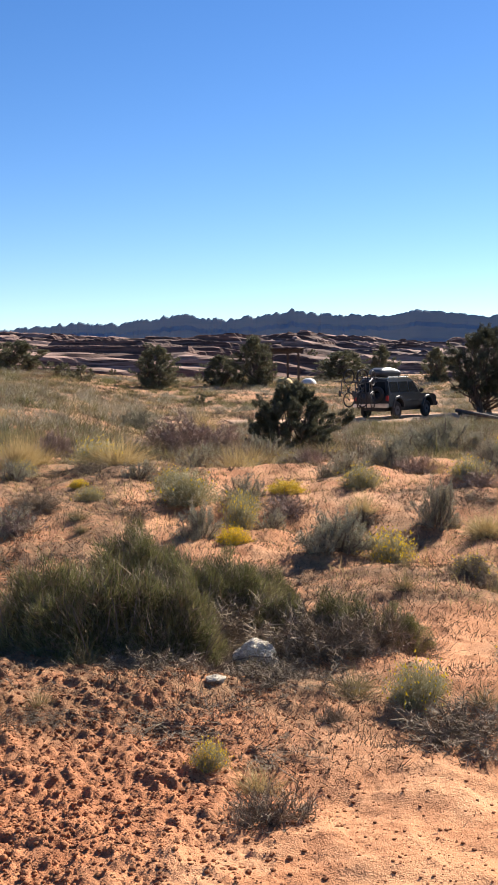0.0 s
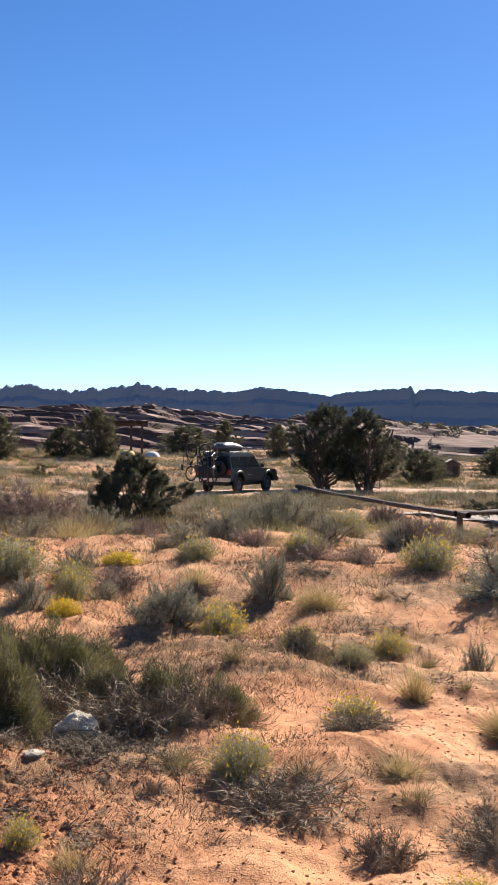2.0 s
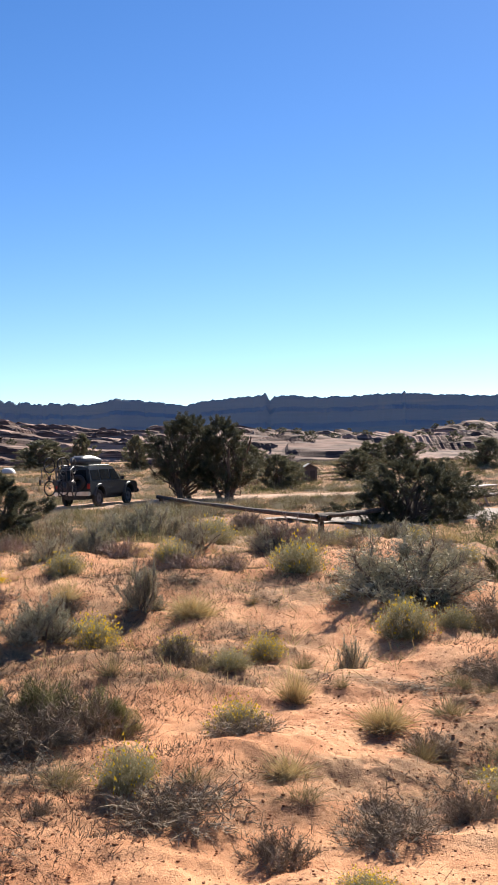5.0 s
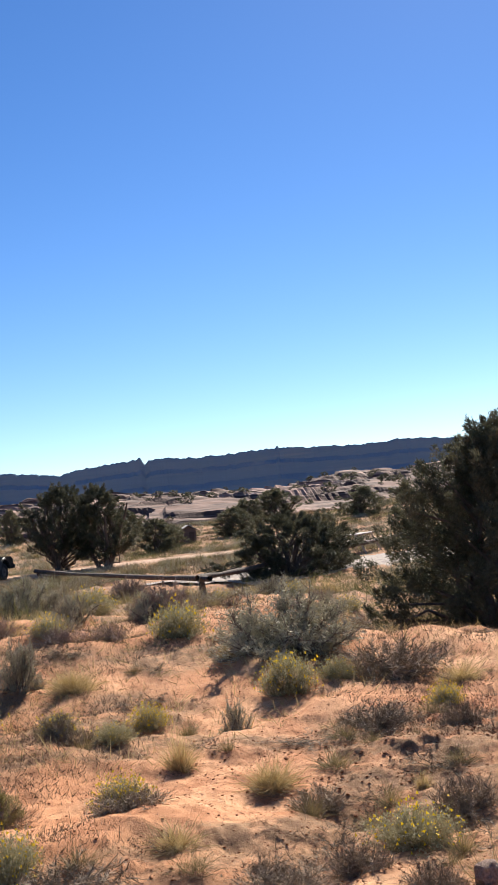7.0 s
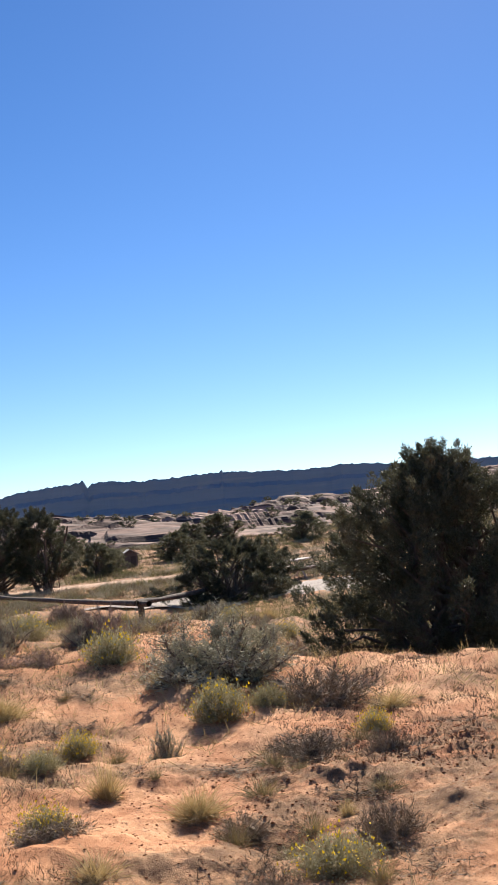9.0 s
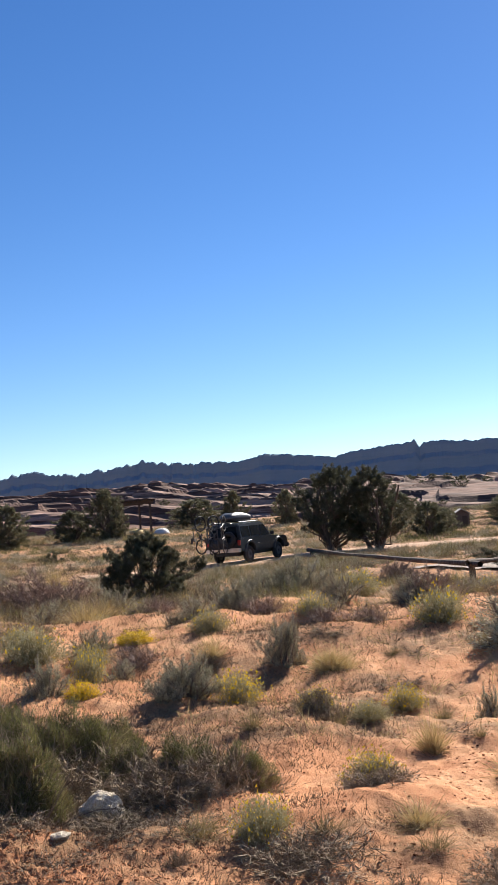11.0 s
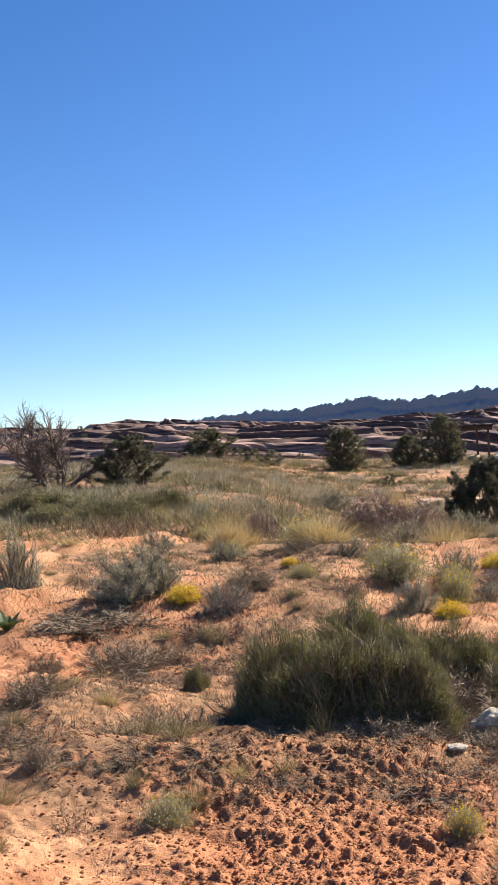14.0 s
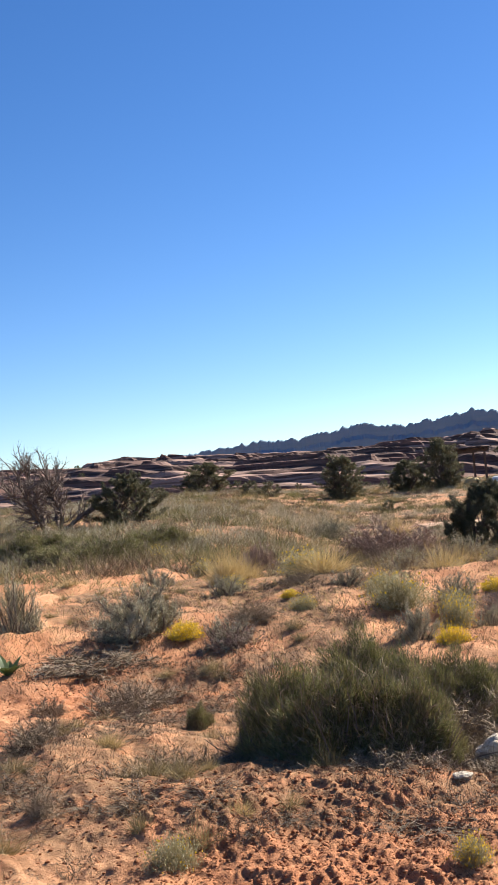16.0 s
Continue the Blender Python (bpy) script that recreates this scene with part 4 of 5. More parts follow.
field_grass("ground_litter", "dry brown stubble and plant litter on sand", M_DEAD, 7000, 3.2, 18, -34, 44, 0.06, 0.0038, 13, 0.9, 0.0)
field_grass("ground_litter", "dark dead twigs and leaf litter on sand", M_MAT, 9000, 3.6, 14, -33, 44, 0.065, 0.0045, 43, 0.9, 0.06, 22, 0.075)


# ---- loose stones and clods ----
def lump(rng, size, flat=0.7, sub=1):
    bm = bmesh.new()
    bmesh.ops.create_icosphere(bm, subdivisions=sub, radius=size)
    o = rng.uniform(0, 50, 3)
    for v in bm.verts:
        v.co *= 1 + 0.45 * noise.noise(v.co / size * 1.1 + Vector(o))
        v.co.z *= flat
    return bm


def clod_field(name, label, mat, count, seed, lo, hi, mask):
    rng = np.random.default_rng(seed)
    bm = lump(rng, 1.0, 0.7, 1)
    tv = np.array([v.co[:] for v in bm.verts])
    tf = np.array([[v.index for v in f.verts] for f in bm.faces])
    bm.free()
    a, r = np.radians(rng.uniform(-32, 42, count)), 3.0 + 8 * rng.uniform(0, 1, count) ** 1.3
    x, y = r * np.sin(a), r * np.cos(a)
    keep = mask(x, y) > rng.uniform(0, 1, count)
    x, y = x[keep], y[keep]
    n = len(x)
    s = lo * (hi / lo) ** (rng.uniform(0, 1, n) ** 2.2)
    t = rng.uniform(0, 6.28, n)
    vx = tv[None, :, 0] * np.cos(t)[:, None] - tv[None, :, 1] * np.sin(t)[:, None]
    vy = tv[None, :, 0] * np.sin(t)[:, None] + tv[None, :, 1] * np.cos(t)[:, None]
    v = np.stack([vx * s[:, None] + x[:, None], vy * s[:, None] + y[:, None], tv[None, :, 2] * s[:, None] + (ground(x, y) + s * 0.2)[:, None]], -1)
    f = (tf[None] + (np.arange(n) * len(tv))[:, None, None]).reshape(-1, 3)
    tagged(mesh_object(name, v.reshape(-1, 3), f, mat), label, "soil", kind="stuff")


clod_field("soil_clods", "crumbly red soil clods on sand", M_CLOD, 110000, 19, 0.003, 0.013, lambda x, y: crusty(x, y) ** 1.5 * 0.7)
clod_field("pebbles", "small reddish pebbles scattered on sand", M_CLOD, 26000, 29, 0.0022, 0.010, lambda x, y: 0.6 + 0 * x)


def boulder(seed, x, y, wide, high, mat, label, sub=4):
    bm = lump(np.random.default_rng(seed), 0.5, 1.0, sub)
    for v in bm.verts:
        v.co += v.co.normalized() * 0.06 * noise.noise(v.co * 7) + v.co.normalized() * 0.05 * noise.noise(v.co * 19)
    me = bpy.data.meshes.new("rock")
    bmesh.ops.smooth_vert(bm, verts=bm.verts, factor=0.4)
    bm.to_mesh(me)
    bm.free()
    me.materials.append(mat)
    ob = new("rock", me)
    ob.matrix_world = pose(x, y, level(x, y) + high * 0.30, 0, 0, 25) @ Matrix.Diagonal((wide, wide * 0.8, high * 1.15, 1))
    return tagged(ob, label, "rock", "rocks")


M_WHITE = material("pale_rock", [(0.30, 0.25, 0.19), (0.54, 0.46, 0.36), (0.68, 0.60, 0.49)], 9, 0.9, 0.8, 30)
boulder(3, 0.02, 5.90, 0.25, 0.19, M_WHITE, "pale grey rough rock against joint-fir shrub")
boulder(5, -0.19, 5.41, 0.11, 0.03, M_WHITE, "small pale flat stone on the sand", 3)
boulder(7, 2.55, 3.87, 0.12, 0.10, material("brown_stone", [(0.16, 0.10, 0.075), (0.32, 0.22, 0.17)], 12, 0.9, 0.6, 40), "rounded brown stone on the sand", 3)


# ---- campground: car, bicycles, shelter, tents, rail ----
def boxed(bm, x0, x1, y0, y1, z0, z1, bevel=0.0):
    m = Matrix.Translation(((x0 + x1) / 2, (y0 + y1) / 2, (z0 + z1) / 2)) @ Matrix.Diagonal((x1 - x0, y1 - y0, z1 - z0, 1))
    made = bmesh.ops.create_cube(bm, size=1, matrix=m)["verts"]
    if bevel:
        edges = list({e for v in made for e in v.link_edges})
        bmesh.ops.bevel(bm, geom=edges, offset=bevel, segments=2, affect="EDGES")
    return bm


def slab(outline_xz, half, top_in=0.0, bevel=0.03):
    """A side outline drawn out across, drawn in towards the top by top_in."""
    bm = bmesh.new()
    zs = [p[1] for p in outline_xz]
    lo, hi = min(zs), max(zs)
    sides = []
    for s in (-1, 1):
        vs = [bm.verts.new((x, s * (half - top_in * (z - lo) / (hi - lo)), z)) for x, z in outline_xz]
        sides.append(vs)
    bm.faces.new(sides[0])
    bm.faces.new(sides[1][::-1])
    n = len(outline_xz)
    for i in range(n):
        j = (i + 1) % n
        bm.faces.new((sides[0][j], sides[0][i], sides[1][i], sides[1][j]))
    bmesh.ops.recalc_face_normals(bm, faces=bm.faces)
    if bevel:
        bmesh.ops.bevel(bm, geom=list(bm.edges), offset=bevel, segments=2, affect="EDGES")
    return bm


def ring(major, minor, seg=24, sides=8):
    """A torus standing in the x-z plane."""
    bm = bmesh.new()
    a, b = np.arange(seg) * 2 * np.pi / seg, np.arange(sides) * 2 * np.pi / sides
    vs = [[bm.verts.new(((major + minor * math.cos(q)) * math.cos(p), minor * math.sin(q), (major + minor * math.cos(q)) * math.sin(p))) for q in b] for p in a]
    for i in range(seg):
        for j in range(sides):
            bm.faces.new((vs[i][j], vs[i][(j + 1) % sides], vs[(i + 1) % seg][(j + 1) % sides], vs[(i + 1) % seg][j]))
    return bm


def disc(radius, depth, seg=20):
    bm = bmesh.new()
    bmesh.ops.create_cone(bm, cap_ends=True, segments=seg, radius1=radius, radius2=radius, depth=depth, matrix=Matrix.Rotation(radians(90), 4, "X"))
    return bm


def rod(a, b, r, sides=6):
    v, q = tubes([np.array([a, (np.array(a) + np.array(b)) / 2, b], float)], [np.array([r, r, r])], sides)
    bm = bmesh.new()
    vs = [bm.verts.new(p) for p in v]
    for f in q:
        bm.faces.new([vs[i] for i in f])
    bm.faces.new(vs[:sides])
    bm.faces.new(vs[-sides:])
    return bm


def plain(name, colour, rough=0.5, metal=0.0, spec=0.5, vary=0.12):
    c2 = tuple(min(1, c * (1 + vary) + 0.004) for c in colour)
    return material(name, [tuple(c * (1 - vary) for c in colour), c2], 5, rough, 0.05, 60, metal=metal, spec=spec)


M_PAINT = plain("dusty_grey_paint", (0.013, 0.016, 0.020), 0.36, 0.0, 0.4)
M_BLACK = plain("black_rubber", (0.022, 0.021, 0.021), 0.8)
M_TRIM = plain("black_trim", (0.028, 0.028, 0.030), 0.55)
M_GLASS = plain("tinted_glass", (0.014, 0.016, 0.018), 0.12, 0.0, 0.25)
M_CHROME = plain("worn_chrome", (0.55, 0.55, 0.55), 0.3, 0.9)
M_RED = plain("red_lens", (0.35, 0.015, 0.015), 0.3)
M_BOX = plain("silver_plastic", (0.065, 0.067, 0.072), 0.45)
M_FRAMEP = plain("dark_bike_paint", (0.04, 0.045, 0.05), 0.35)
M_BROWN = plain("dark_brown_timber", (0.060, 0.040, 0.032), 0.85)
M_TENT = plain("yellow_tent_cloth", (0.50, 0.35, 0.13), 0.8)
M_TENT2 = plain("pale_grey_tent_cloth", (0.55, 0.56, 0.56), 0.8)
M_HUT = plain("brown_weathered_boards", (0.115, 0.080, 0.066), 0.85)
M_ROOF = plain("grey_shingles", (0.26, 0.235, 0.225), 0.9)
M_TABLE = plain("pale_weathered_planks", (0.36, 0.30, 0.26), 0.85)


def arch(cx, r, z0, steps=9):
    return [(cx + r * math.cos(math.pi * k / steps), z0 + r * math.sin(math.pi * k / steps)) for k in range(steps + 1)]


def off_roader():
    car = root("off_road_car", "dark grey dusty off-road wagon with silver roof box", "car")
    low = [(-2.28, 0.62), (-2.30, 0.95), (-2.24, 1.17), (0.85, 1.17), (2.25, 1.10), (2.38, 0.98), (2.40, 0.60), (1.98, 0.56)]
    low += arch(1.45, 0.47, 0.56)[0:] + arch(-1.40, 0.47, 0.56)
    part("body", slab(low + [(-2.0, 0.56)], 0.93, 0.03, 0.025), M_PAINT, car)
    part("cabin", slab([(-2.20, 1.15), (-2.10, 1.80), (-1.95, 1.87), (0.10, 1.87), (0.28, 1.80), (0.92, 1.15)], 0.89, 0.17, 0.03), M_PAINT, car)
    for s in (-1, 1):
        for x0, x1, d in ((-2.02, -1.25, 0.0), (-1.17, -0.30, 0.0), (-0.22, 0.62, 0.36)):
            bm = bmesh.new()
            y = lambda z: s * (0.897 - 0.17 * (z - 1.15) / 0.72)
            q = [(x0, 1.24), (x1, 1.24), (x1 - d, 1.72), (x0 + 0.03, 1.72)]
            inner = [bm.verts.new((a, y(z) - s * 0.02, z)) for a, z in q]
            outer = [bm.verts.new((a, y(z) + s * 0.004, z)) for a, z in q]
            bm.faces.new(outer)
            for i in range(4):
                bm.faces.new((inner[i], inner[(i + 1) % 4], outer[(i + 1) % 4], outer[i]))
            part("side_window", bm, M_GLASS, car, "tinted side window")
        part("side_strip", boxed(bmesh.new(), -0.90, 0.95, s * 0.945 - 0.012, s * 0.945 + 0.012, 0.80, 0.88, 0.008), M_TRIM, car, "black side strip")
        part("roof_rail", rod((-1.9, s * 0.66, 1.93), (0.0, s * 0.66, 1.93), 0.022), M_CHROME, car, "bright roof rail")
        part("tail_light", boxed(bmesh.new(), -2.325, -2.25, s * 0.84 - 0.07, s * 0.84 + 0.07, 0.86, 1.10, 0.012), M_RED, car, "red tail light")
        part("wing_mirror", boxed(bmesh.new(), 0.58, 0.70, s * 1.02 - 0.10, s * 1.02 + 0.10, 1.20, 1.38, 0.03), M_TRIM, car, "black wing mirror")
        part("headlight", boxed(bmesh.new(), 2.37, 2.43, s * 0.68 - 0.14, s * 0.68 + 0.14, 0.82, 1.0, 0.015), M_CHROME, car, "clear headlight")
        for x in (-1.40, 1.45):
            part("wheel_arch", arch_strip(x, s), M_TRIM, car, "black wheel arch flare")
            wheel = new("wheel")
            wheel.parent = car
            wheel.location = (x, s * 0.80, 0.41)
            part("tyre", ring(0.30, 0.115, 28, 8), M_BLACK, wheel, "black off-road tyre")
            part("rim", disc(0.21, 0.16), M_BOX, wheel, "grey steel rim")
            part("hub", disc(0.07, 0.22, 12), M_TRIM, wheel)
    bm = bmesh.new()
    bm.faces.new([bm.verts.new(p) for p in ((0.945, -0.80, 1.20), (0.945, 0.80, 1.20), (0.33, 0.68, 1.78), (0.33, -0.68, 1.78))])
    bmesh.ops.solidify(bm, geom=bm.faces[:], thickness=0.012)
    part("windscreen", bm, M_GLASS, car, "dark windscreen")
    bm = bmesh.new()
    bm.faces.new([bm.verts.new(p) for p in ((-2.215, 0.70, 1.24), (-2.215, -0.70, 1.24), (-2.135, -0.62, 1.72), (-2.135, 0.62, 1.72))])
    bmesh.ops.solidify(bm, geom=bm.faces[:], thickness=0.012)
    part("rear_window", bm, M_GLASS, car, "dark rear window")
    part("rear_bumper", boxed(bmesh.new(), -2.42, -2.24, -0.92, 0.92, 0.55, 0.74, 0.03), M_CHROME, car, "worn chrome rear bumper")
    part("front_bumper", boxed(bmesh.new(), 2.34, 2.52, -0.95, 0.95, 0.52, 0.74, 0.04), M_TRIM, car, "black front bumper")
    part("grille", boxed(bmesh.new(), 2.38, 2.42, -0.5, 0.5, 0.80, 1.0, 0.01), M_TRIM, car, "black grille")
    part("spare_wheel", ring(0.26, 0.11, 24, 8), M_BLACK, car, "black spare tyre").matrix_local = pose(-2.36, -0.35, 1.15, 0, 0, 90)
    part("underbody", boxed(bmesh.new(), -2.1, 2.1, -0.6, 0.6, 0.36, 0.60, 0.05), M_TRIM, car)
    for x in (-1.6, -0.9, -0.2):
        part("roof_bar", rod((x, -0.68, 1.95), (x, 0.68, 1.95), 0.02), M_TRIM, car, "black roof bar")
    return car


def arch_strip(x, s):
    bm = bmesh.new()
    rows = []
    for a in np.linspace(0, math.pi, 12):
        rows.append([bm.verts.new((x + r * math.cos(a), s * yy, 0.53 + r * math.sin(a))) for r, yy in ((0.45, 0.90), (0.45, 0.985), (0.53, 0.985), (0.56, 0.93))])
    for p, q in zip(rows, rows[1:]):
        for i in range(3):
            bm.faces.new((p[i], p[i + 1], q[i + 1], q[i]))
    return bm


def roof_box():
    ob = root("roof_box", "silver and black roof luggage box on car roof", "luggage box")
    for name, z0, z1, mat, label in (("tray", 0.0, 0.14, M_TRIM, "black lower shell"), ("lid", 0.14, 0.40, M_BOX, "silver domed lid")):
        bm = bmesh.new()
        ring_rows = []
        for k in range(7):
            f = k / 6
            z = z0 + (z1 - z0) * f
            shrink = 1 - (0.35 * f ** 3 if name == "lid" else 0.12 * (1 - f) ** 2)
            row = []
            for a in np.arange(28) * 2 * np.pi / 28:
                c, s = math.cos(a), math.sin(a)
                x = math.copysign(abs(c) ** 0.45, c) * 1.0 * shrink
                y = math.copysign(abs(s) ** 0.45, s) * 0.42 * shrink
                row.append(bm.verts.new((x, y, z - 0.12 * max(0, x) * f * (name == "lid"))))
            ring_rows.append(row)
        for p, q in zip(ring_rows, ring_rows[1:]):
            for i in range(28):
                bm.faces.new((p[i], p[(i + 1) % 28], q[(i + 1) % 28], q[i]))
        bm.faces.new(ring_rows[-1])
        bm.faces.new(ring_rows[0][::-1])
        part(name, bm, mat, ob, label)
    return ob


def bicycle(label):
    """A bicycle along x with its wheels on z = 0."""
    ob = root("bicycle", label, "bicycle", "bicycles on the rack")
    for x in (-0.52, 0.52):
        wheel = new("wheel")
        wheel.parent = ob
        wheel.location = (x, 0, 0.36)
        part("tyre", ring(0.335, 0.026, 30, 6), M_BLACK, wheel, "black tyre")
        part("rim", ring(0.305, 0.010, 30, 5), M_TRIM, wheel)
        part("hub", disc(0.03, 0.10, 8), M_TRIM, wheel)
        for k in range(12):
            a = k * math.pi / 6
            part("spoke", rod((0, 0, 0), (0.30 * math.cos(a), 0, 0.30 * math.sin(a)), 0.0022, 3), M_TRIM, wheel)
    for name, a, b, r in (("top_tube", (-0.20, 0, 0.82), (0.34, 0, 0.84), 0.02), ("down_tube", (-0.08, 0, 0.34), (0.37, 0, 0.76), 0.024), ("seat_tube", (-0.08, 0, 0.34), (-0.22, 0, 0.92), 0.018),
                          ("chain_stay", (-0.52, 0, 0.36), (-0.08, 0, 0.34), 0.013), ("seat_stay", (-0.52, 0, 0.36), (-0.20, 0, 0.82), 0.012), ("fork", (0.52, 0, 0.36), (0.36, 0, 0.88), 0.02)):
        part(name, rod(a, b, r), M_FRAMEP, ob)
    part("handlebar", rod((0.33, -0.36, 0.98), (0.33, 0.36, 0.98), 0.014), M_TRIM, ob)
    part("stem", rod((0.36, 0, 0.88), (0.33, 0, 0.98), 0.016), M_TRIM, ob)
    part("saddle", boxed(bmesh.new(), -0.36, -0.10, -0.07, 0.07, 0.92, 0.97, 0.02), M_TRIM, ob, "black saddle")
    part("crank", disc(0.09, 0.02, 14), M_TRIM, ob).location = (-0.08, 0.05, 0.34)
    part("pedal", boxed(bmesh.new(), -0.03, 0.07, 0.08, 0.18, 0.17, 0.19, 0.004), M_TRIM, ob)
    return ob


def bike_rack():
    ob = root("bike_rack", "black upright hitch rack behind the car", "bike rack")
    part("mast", rod((0, 0, 0.45), (-0.10, 0, 1.95), 0.035), M_TRIM, ob)
    part("hitch_bar", rod((0.35, 0, 0.5), (0, 0, 0.5), 0.035), M_TRIM, ob)
    for z in (0.75, 1.90):
        part("cross_bar", rod((-0.09, -0.65, z), (-0.09, 0.65, z), 0.022), M_TRIM, ob)
    return ob


CAR = pose(6.95, 51.3, level(6.95, 51.3) + 0.05, 0, 0, 53)
off_roader().matrix_world = CAR
roof_box().matrix_world = CAR @ pose(-1.0, 0.0, 1.975)
bike_rack().matrix_world = CAR @ pose(-2.72, 0, 0)
first = bicycle("dark mountain bicycle hung upright on rack")
for k, y in enumerate((-0.54, -0.18, 0.18, 0.54)):
    m = CAR @ pose(-2.86, y, 1.40 + 0.05 * (k % 2), 0, 0, 14 * (-1) ** k) @ pose(0, 0, 0, 0, -90, 0) @ pose(0, 0, 0, 0, 0, 0)
    copy_thing(first, m)
drop(first)


def shelter():
    ob = root("shade_shelter", "dark brown timber shade shelter with slatted flat roof", "shelter")
    for x in (-1.2, 1.2):
        for y in (-1.7, 1.7):
            part("post", boxed(bmesh.new(), x - 0.08, x + 0.08, y - 0.08, y + 0.08, -0.3, 2.62, 0.01), M_BROWN, ob)
    for y in (-1.7, 1.7):
        part("beam", boxed(bmesh.new(), -1.55, 1.55, y - 0.06, y + 0.06, 2.62, 2.84, 0.01), M_BROWN, ob)
    for k in range(9):
        x = -1.5 + k * 3 / 8
        part("rafter", boxed(bmesh.new(), x - 0.04, x + 0.04, -2.2, 2.2, 2.842, 2.99, 0.008), M_BROWN, ob)
    for k in range(17):
        y = -2.15 + k * 4.3 / 16
        part("roof_slat", boxed(bmesh.new(), -1.65, 1.65, y - 0.09, y + 0.09, 2.992, 3.03, 0.005), M_BROWN, ob)
    return ob


stand(shelter(), 2.65, 95.0, 14, 0.0)


def dome_tent(label, mat, wide, deep, high):
    ob = root("dome_tent", label, "tent", "tents")
    bm = bmesh.new()
    rows = []
    for k in range(9):
        f = k / 8
        s = math.cos(f * math.pi / 2) ** 0.75
        rows.append([bm.verts.new((math.copysign(abs(math.cos(a)) ** 0.8, math.cos(a)) * wide / 2 * s, math.copysign(abs(math.sin(a)) ** 0.8, math.sin(a)) * deep / 2 * s, high * math.sin(f * math.pi / 2))) for a in np.arange(24) * 2 * np.pi / 24])
    for p, q in zip(rows, rows[1:]):
        for i in range(24):
            bm.faces.new((p[i], p[(i + 1) % 24], q[(i + 1) % 24], q[i]))
    part("canopy", bm, mat, ob, soft=True)
    for a in (0.6, 2.2):
        p = [(math.cos(a) * wide / 2 * 1.01 * math.cos(t), math.sin(a) * deep / 2 * 1.01 * math.cos(t), high * 1.015 * abs(math.sin(t)) ** 0.8) for t in np.linspace(0, math.pi, 15)]
        part_tube("tent_pole", [np.array(p)], [np.full(15, 0.015)], M_TRIM, ob, 4)
    part("door_panel", boxed(bmesh.new(), -0.25, 0.25, -deep / 2 - 0.02, -deep / 2 + 0.10, 0.0, high * 0.45, 0.01), mat, ob)
    return ob


stand(dome_tent("yellow dome tent beside the shelter", M_TENT, 1.5, 1.6, 0.85), 2.95, 92.5, 20, 0.3)
stand(dome_tent("pale grey dome tent in dry grass", M_TENT2, 1.5, 1.5, 0.8), 5.0, 92.0, -15, 0.32)


def kiosk():
    ob = root("small_hut", "small brown board hut with gabled roof", "hut")
    part("wall", boxed(bmesh.new(), -0.5, 0.5, -0.45, 0.45, -0.1, 0.85, 0.01), M_HUT, ob)
    for k in range(9):
        part("board", boxed(bmesh.new(), -0.5 + k * 0.112, -0.40 + k * 0.112, -0.472, -0.452, -0.05, 0.84, 0.004), M_HUT, ob)
    part("gable", slab([(-0.5, 0.84), (0.5, 0.84), (0.0, 1.12)], 0.44, 0, 0.0), M_HUT, ob)
    for s in (-1, 1):
        bm = boxed(bmesh.new(), -0.36, 0.36, -0.6, 0.6, -0.02, 0.02, 0.005)
        part("roof_panel", bm, M_ROOF, ob, "pale grey roof panel").matrix_local = pose(s * 0.29, 0, 1.01, 0, s * 30, 0)
    part("door", boxed(bmesh.new(), 0.02, 0.36, -0.50, -0.474, 0.0, 0.70, 0.006), M_BROWN, ob, "dark doorway panel")
    return ob


stand(kiosk(), 23.7, 69.0, -10, 0.0)


def picnic_table():
    ob = root("picnic_table", "weathered grey plank picnic table with benches", "table")
    for k in range(5):
        part("top_plank", boxed(bmesh.new(), -0.95, 0.95, -0.37 + k * 0.15, -0.24 + k * 0.15, 0.71, 0.75, 0.006), M_TABLE, ob)
    for s in (-1, 1):
        for j in (0, 1):
            y = s * (0.62 + 0.14 * j)
            part("bench_plank", boxed(bmesh.new(), -0.95, 0.95, y - 0.065, y + 0.065, 0.41, 0.45, 0.006), M_TABLE, ob)
        part("cross_support", boxed(bmesh.new(), s * 0.7 - 0.04, s * 0.7 + 0.04, -0.8, 0.8, 0.34, 0.405, 0.006), M_TABLE, ob)
        for t in (-1, 1):
            part("leg", rod((s * 0.7, t * 0.62, -0.05), (s * 0.7, t * 0.22, 0.70), 0.05, 4), M_TABLE, ob)
    return ob


stand(picnic_table(), 21.0, 39.5, 35, 0.0)


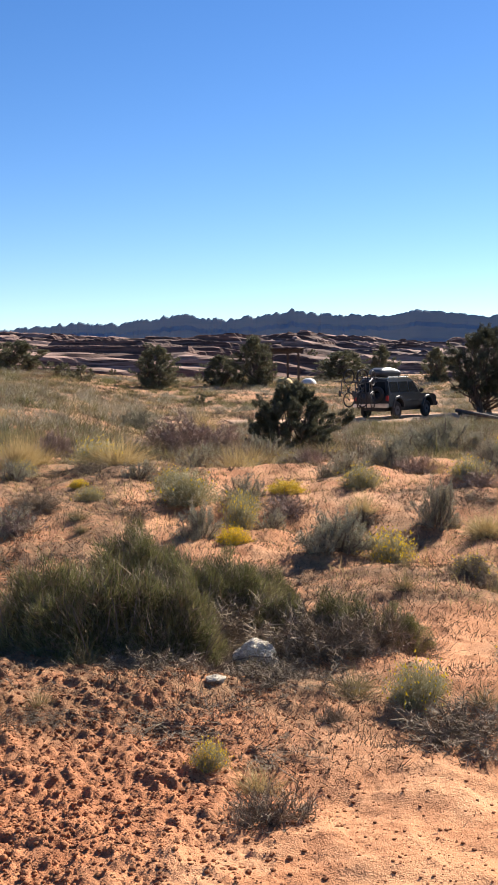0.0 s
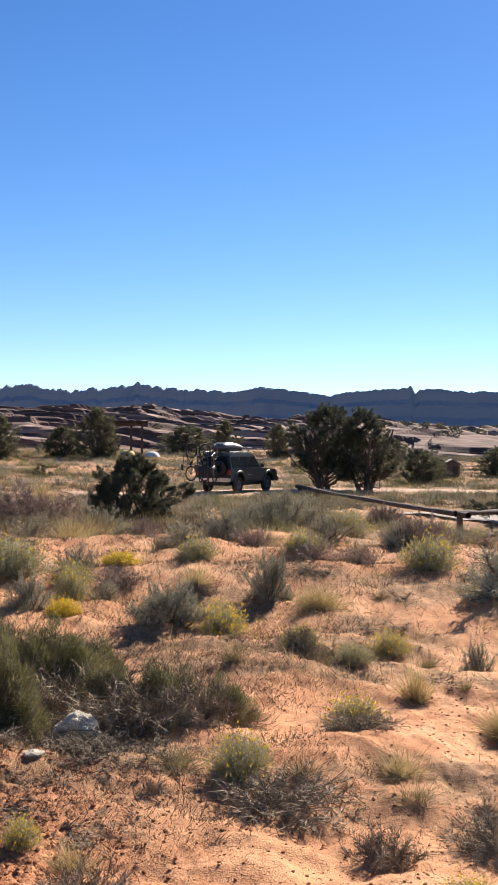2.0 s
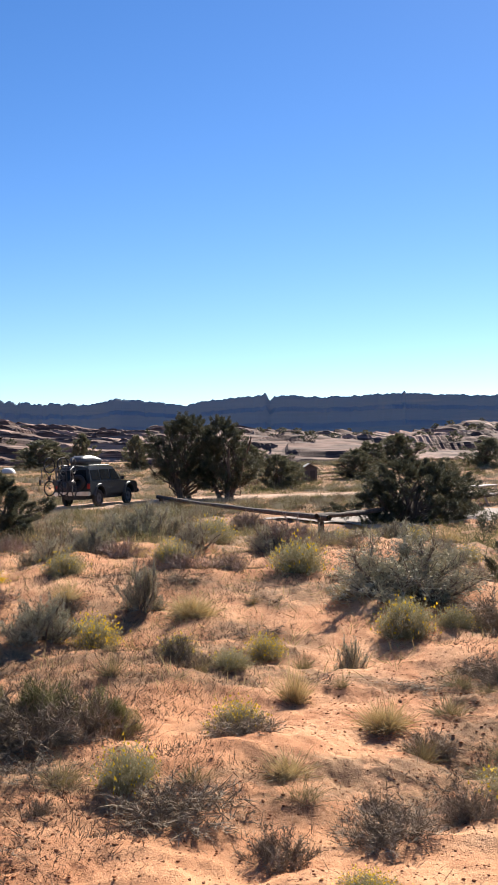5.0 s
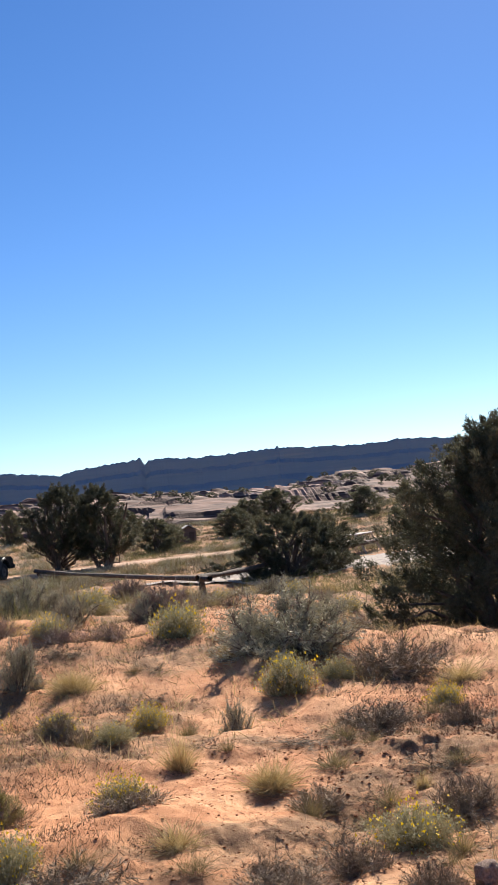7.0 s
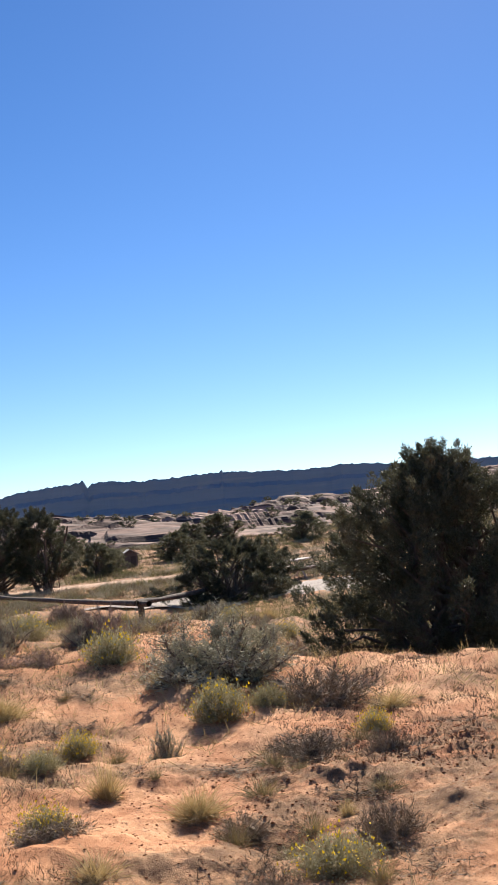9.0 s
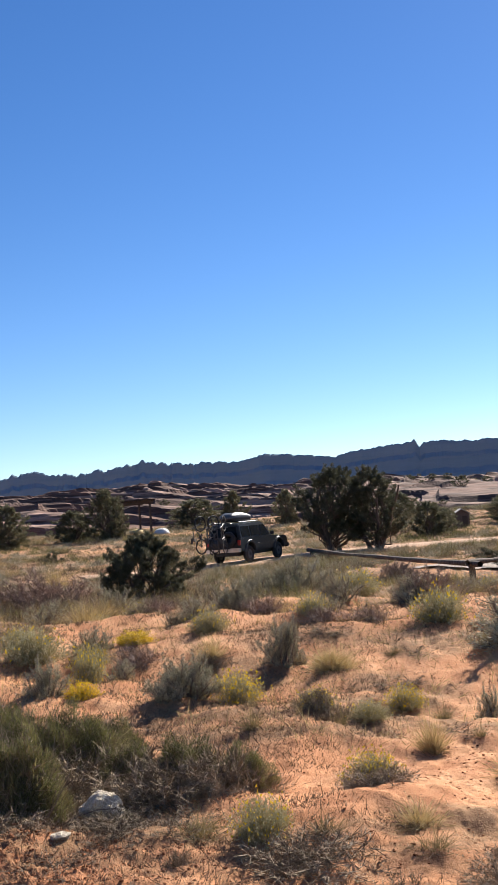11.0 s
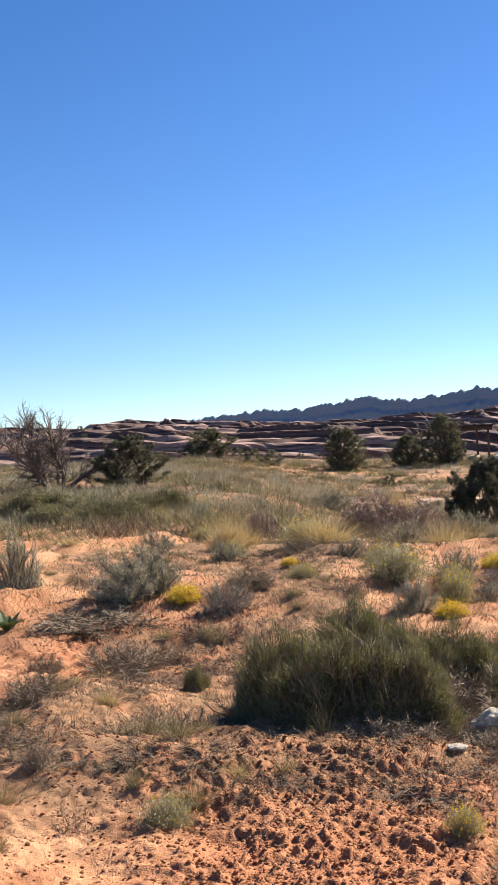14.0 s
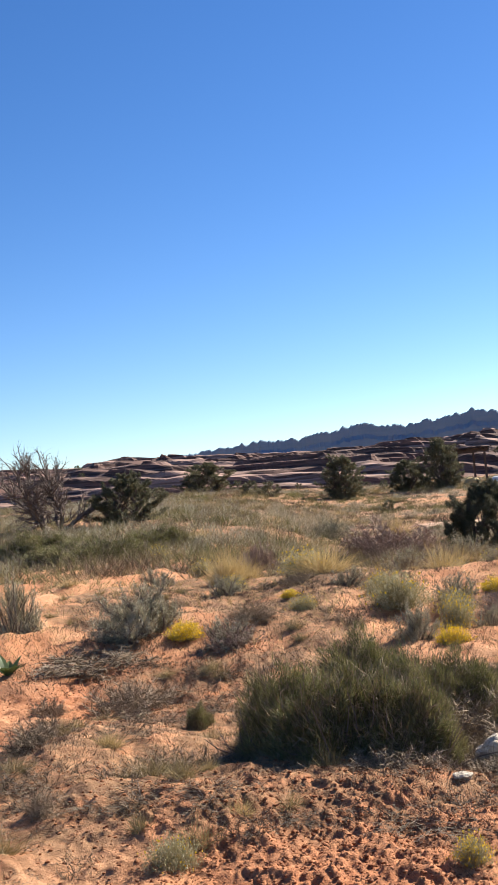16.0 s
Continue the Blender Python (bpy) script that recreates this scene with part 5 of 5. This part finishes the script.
def log_rail():
    """A low barrier of peeled logs on short posts."""
    ob = root("log_rail_fence", "low weathered log rail on short wooden posts", "fence")
    rng = np.random.default_rng(12)
    posts = [(10.15, 52.0, 0.24), (10.35, 29.2, 0.52), (16.6, 35.2, 0.50), (24.0, 41.0, 0.5)]
    tops = []
    for x, y, h in posts:
        z = level(x, y)
        p = np.array([(x, y, z - 0.2), (x + 0.01, y, z + h * 0.5), (x - 0.02, y, z + h + 0.06)])
        part_tube("post", [p], [np.array([0.10, 0.095, 0.085])], M_LOG, ob, 9)
        tops.append(np.array([x, y, z + h + 0.02]))
    for a, b in zip(tops, tops[1:]):
        t = np.linspace(-0.03, 1.03, 14)[:, None]
        p = a + (b - a) * t + np.cumsum(rng.normal(size=(14, 3)), 0) * 0.010 - np.array([0, 0, 0.06]) * np.sin(np.pi * np.clip(t, 0, 1))
        part_tube("rail", [p], [0.085 * (1 + 0.15 * rng.normal(size=14)) * np.linspace(1.1, 0.8, 14)], M_LOG, ob, 8)
    return ob


log_rail()


def broadleaf(x, y):
    rng = np.random.default_rng(8)
    ob = root("broadleaf_plant", "small dark green broad-leaved plant on sand", "plant")
    for k in range(14):
        a = k * 2.4
        bm = bmesh.new()
        up = rng.uniform(0.5, 1.0)
        rows = []
        for s in np.linspace(0, 1, 6):
            r = 0.02 + 0.13 * s
            w = 0.035 * math.sin(math.pi * min(1, s * 0.92 + 0.06))
            c = Vector((math.cos(a) * r, math.sin(a) * r, up * 0.24 * s - 0.06 * s * s))
            e = Vector((-math.sin(a), math.cos(a), 0)) * w
            rows.append([bm.verts.new(c - e), bm.verts.new(c - Vector((0, 0, 0.006))), bm.verts.new(c + e)])
        for p, q in zip(rows, rows[1:]):
            for i in range(2):
                bm.faces.new((p[i], p[i + 1], q[i + 1], q[i]))
        part("leaf", bm, M_LEAF, ob)
    return stand(ob, x, y, 0, 0.0)


M_LEAF = material("broad_leaf", [(0.05, 0.08, 0.025), (0.11, 0.15, 0.05)], 12, 0.5, 0, translucent=0.2)
broadleaf(-4.2, 9.2)
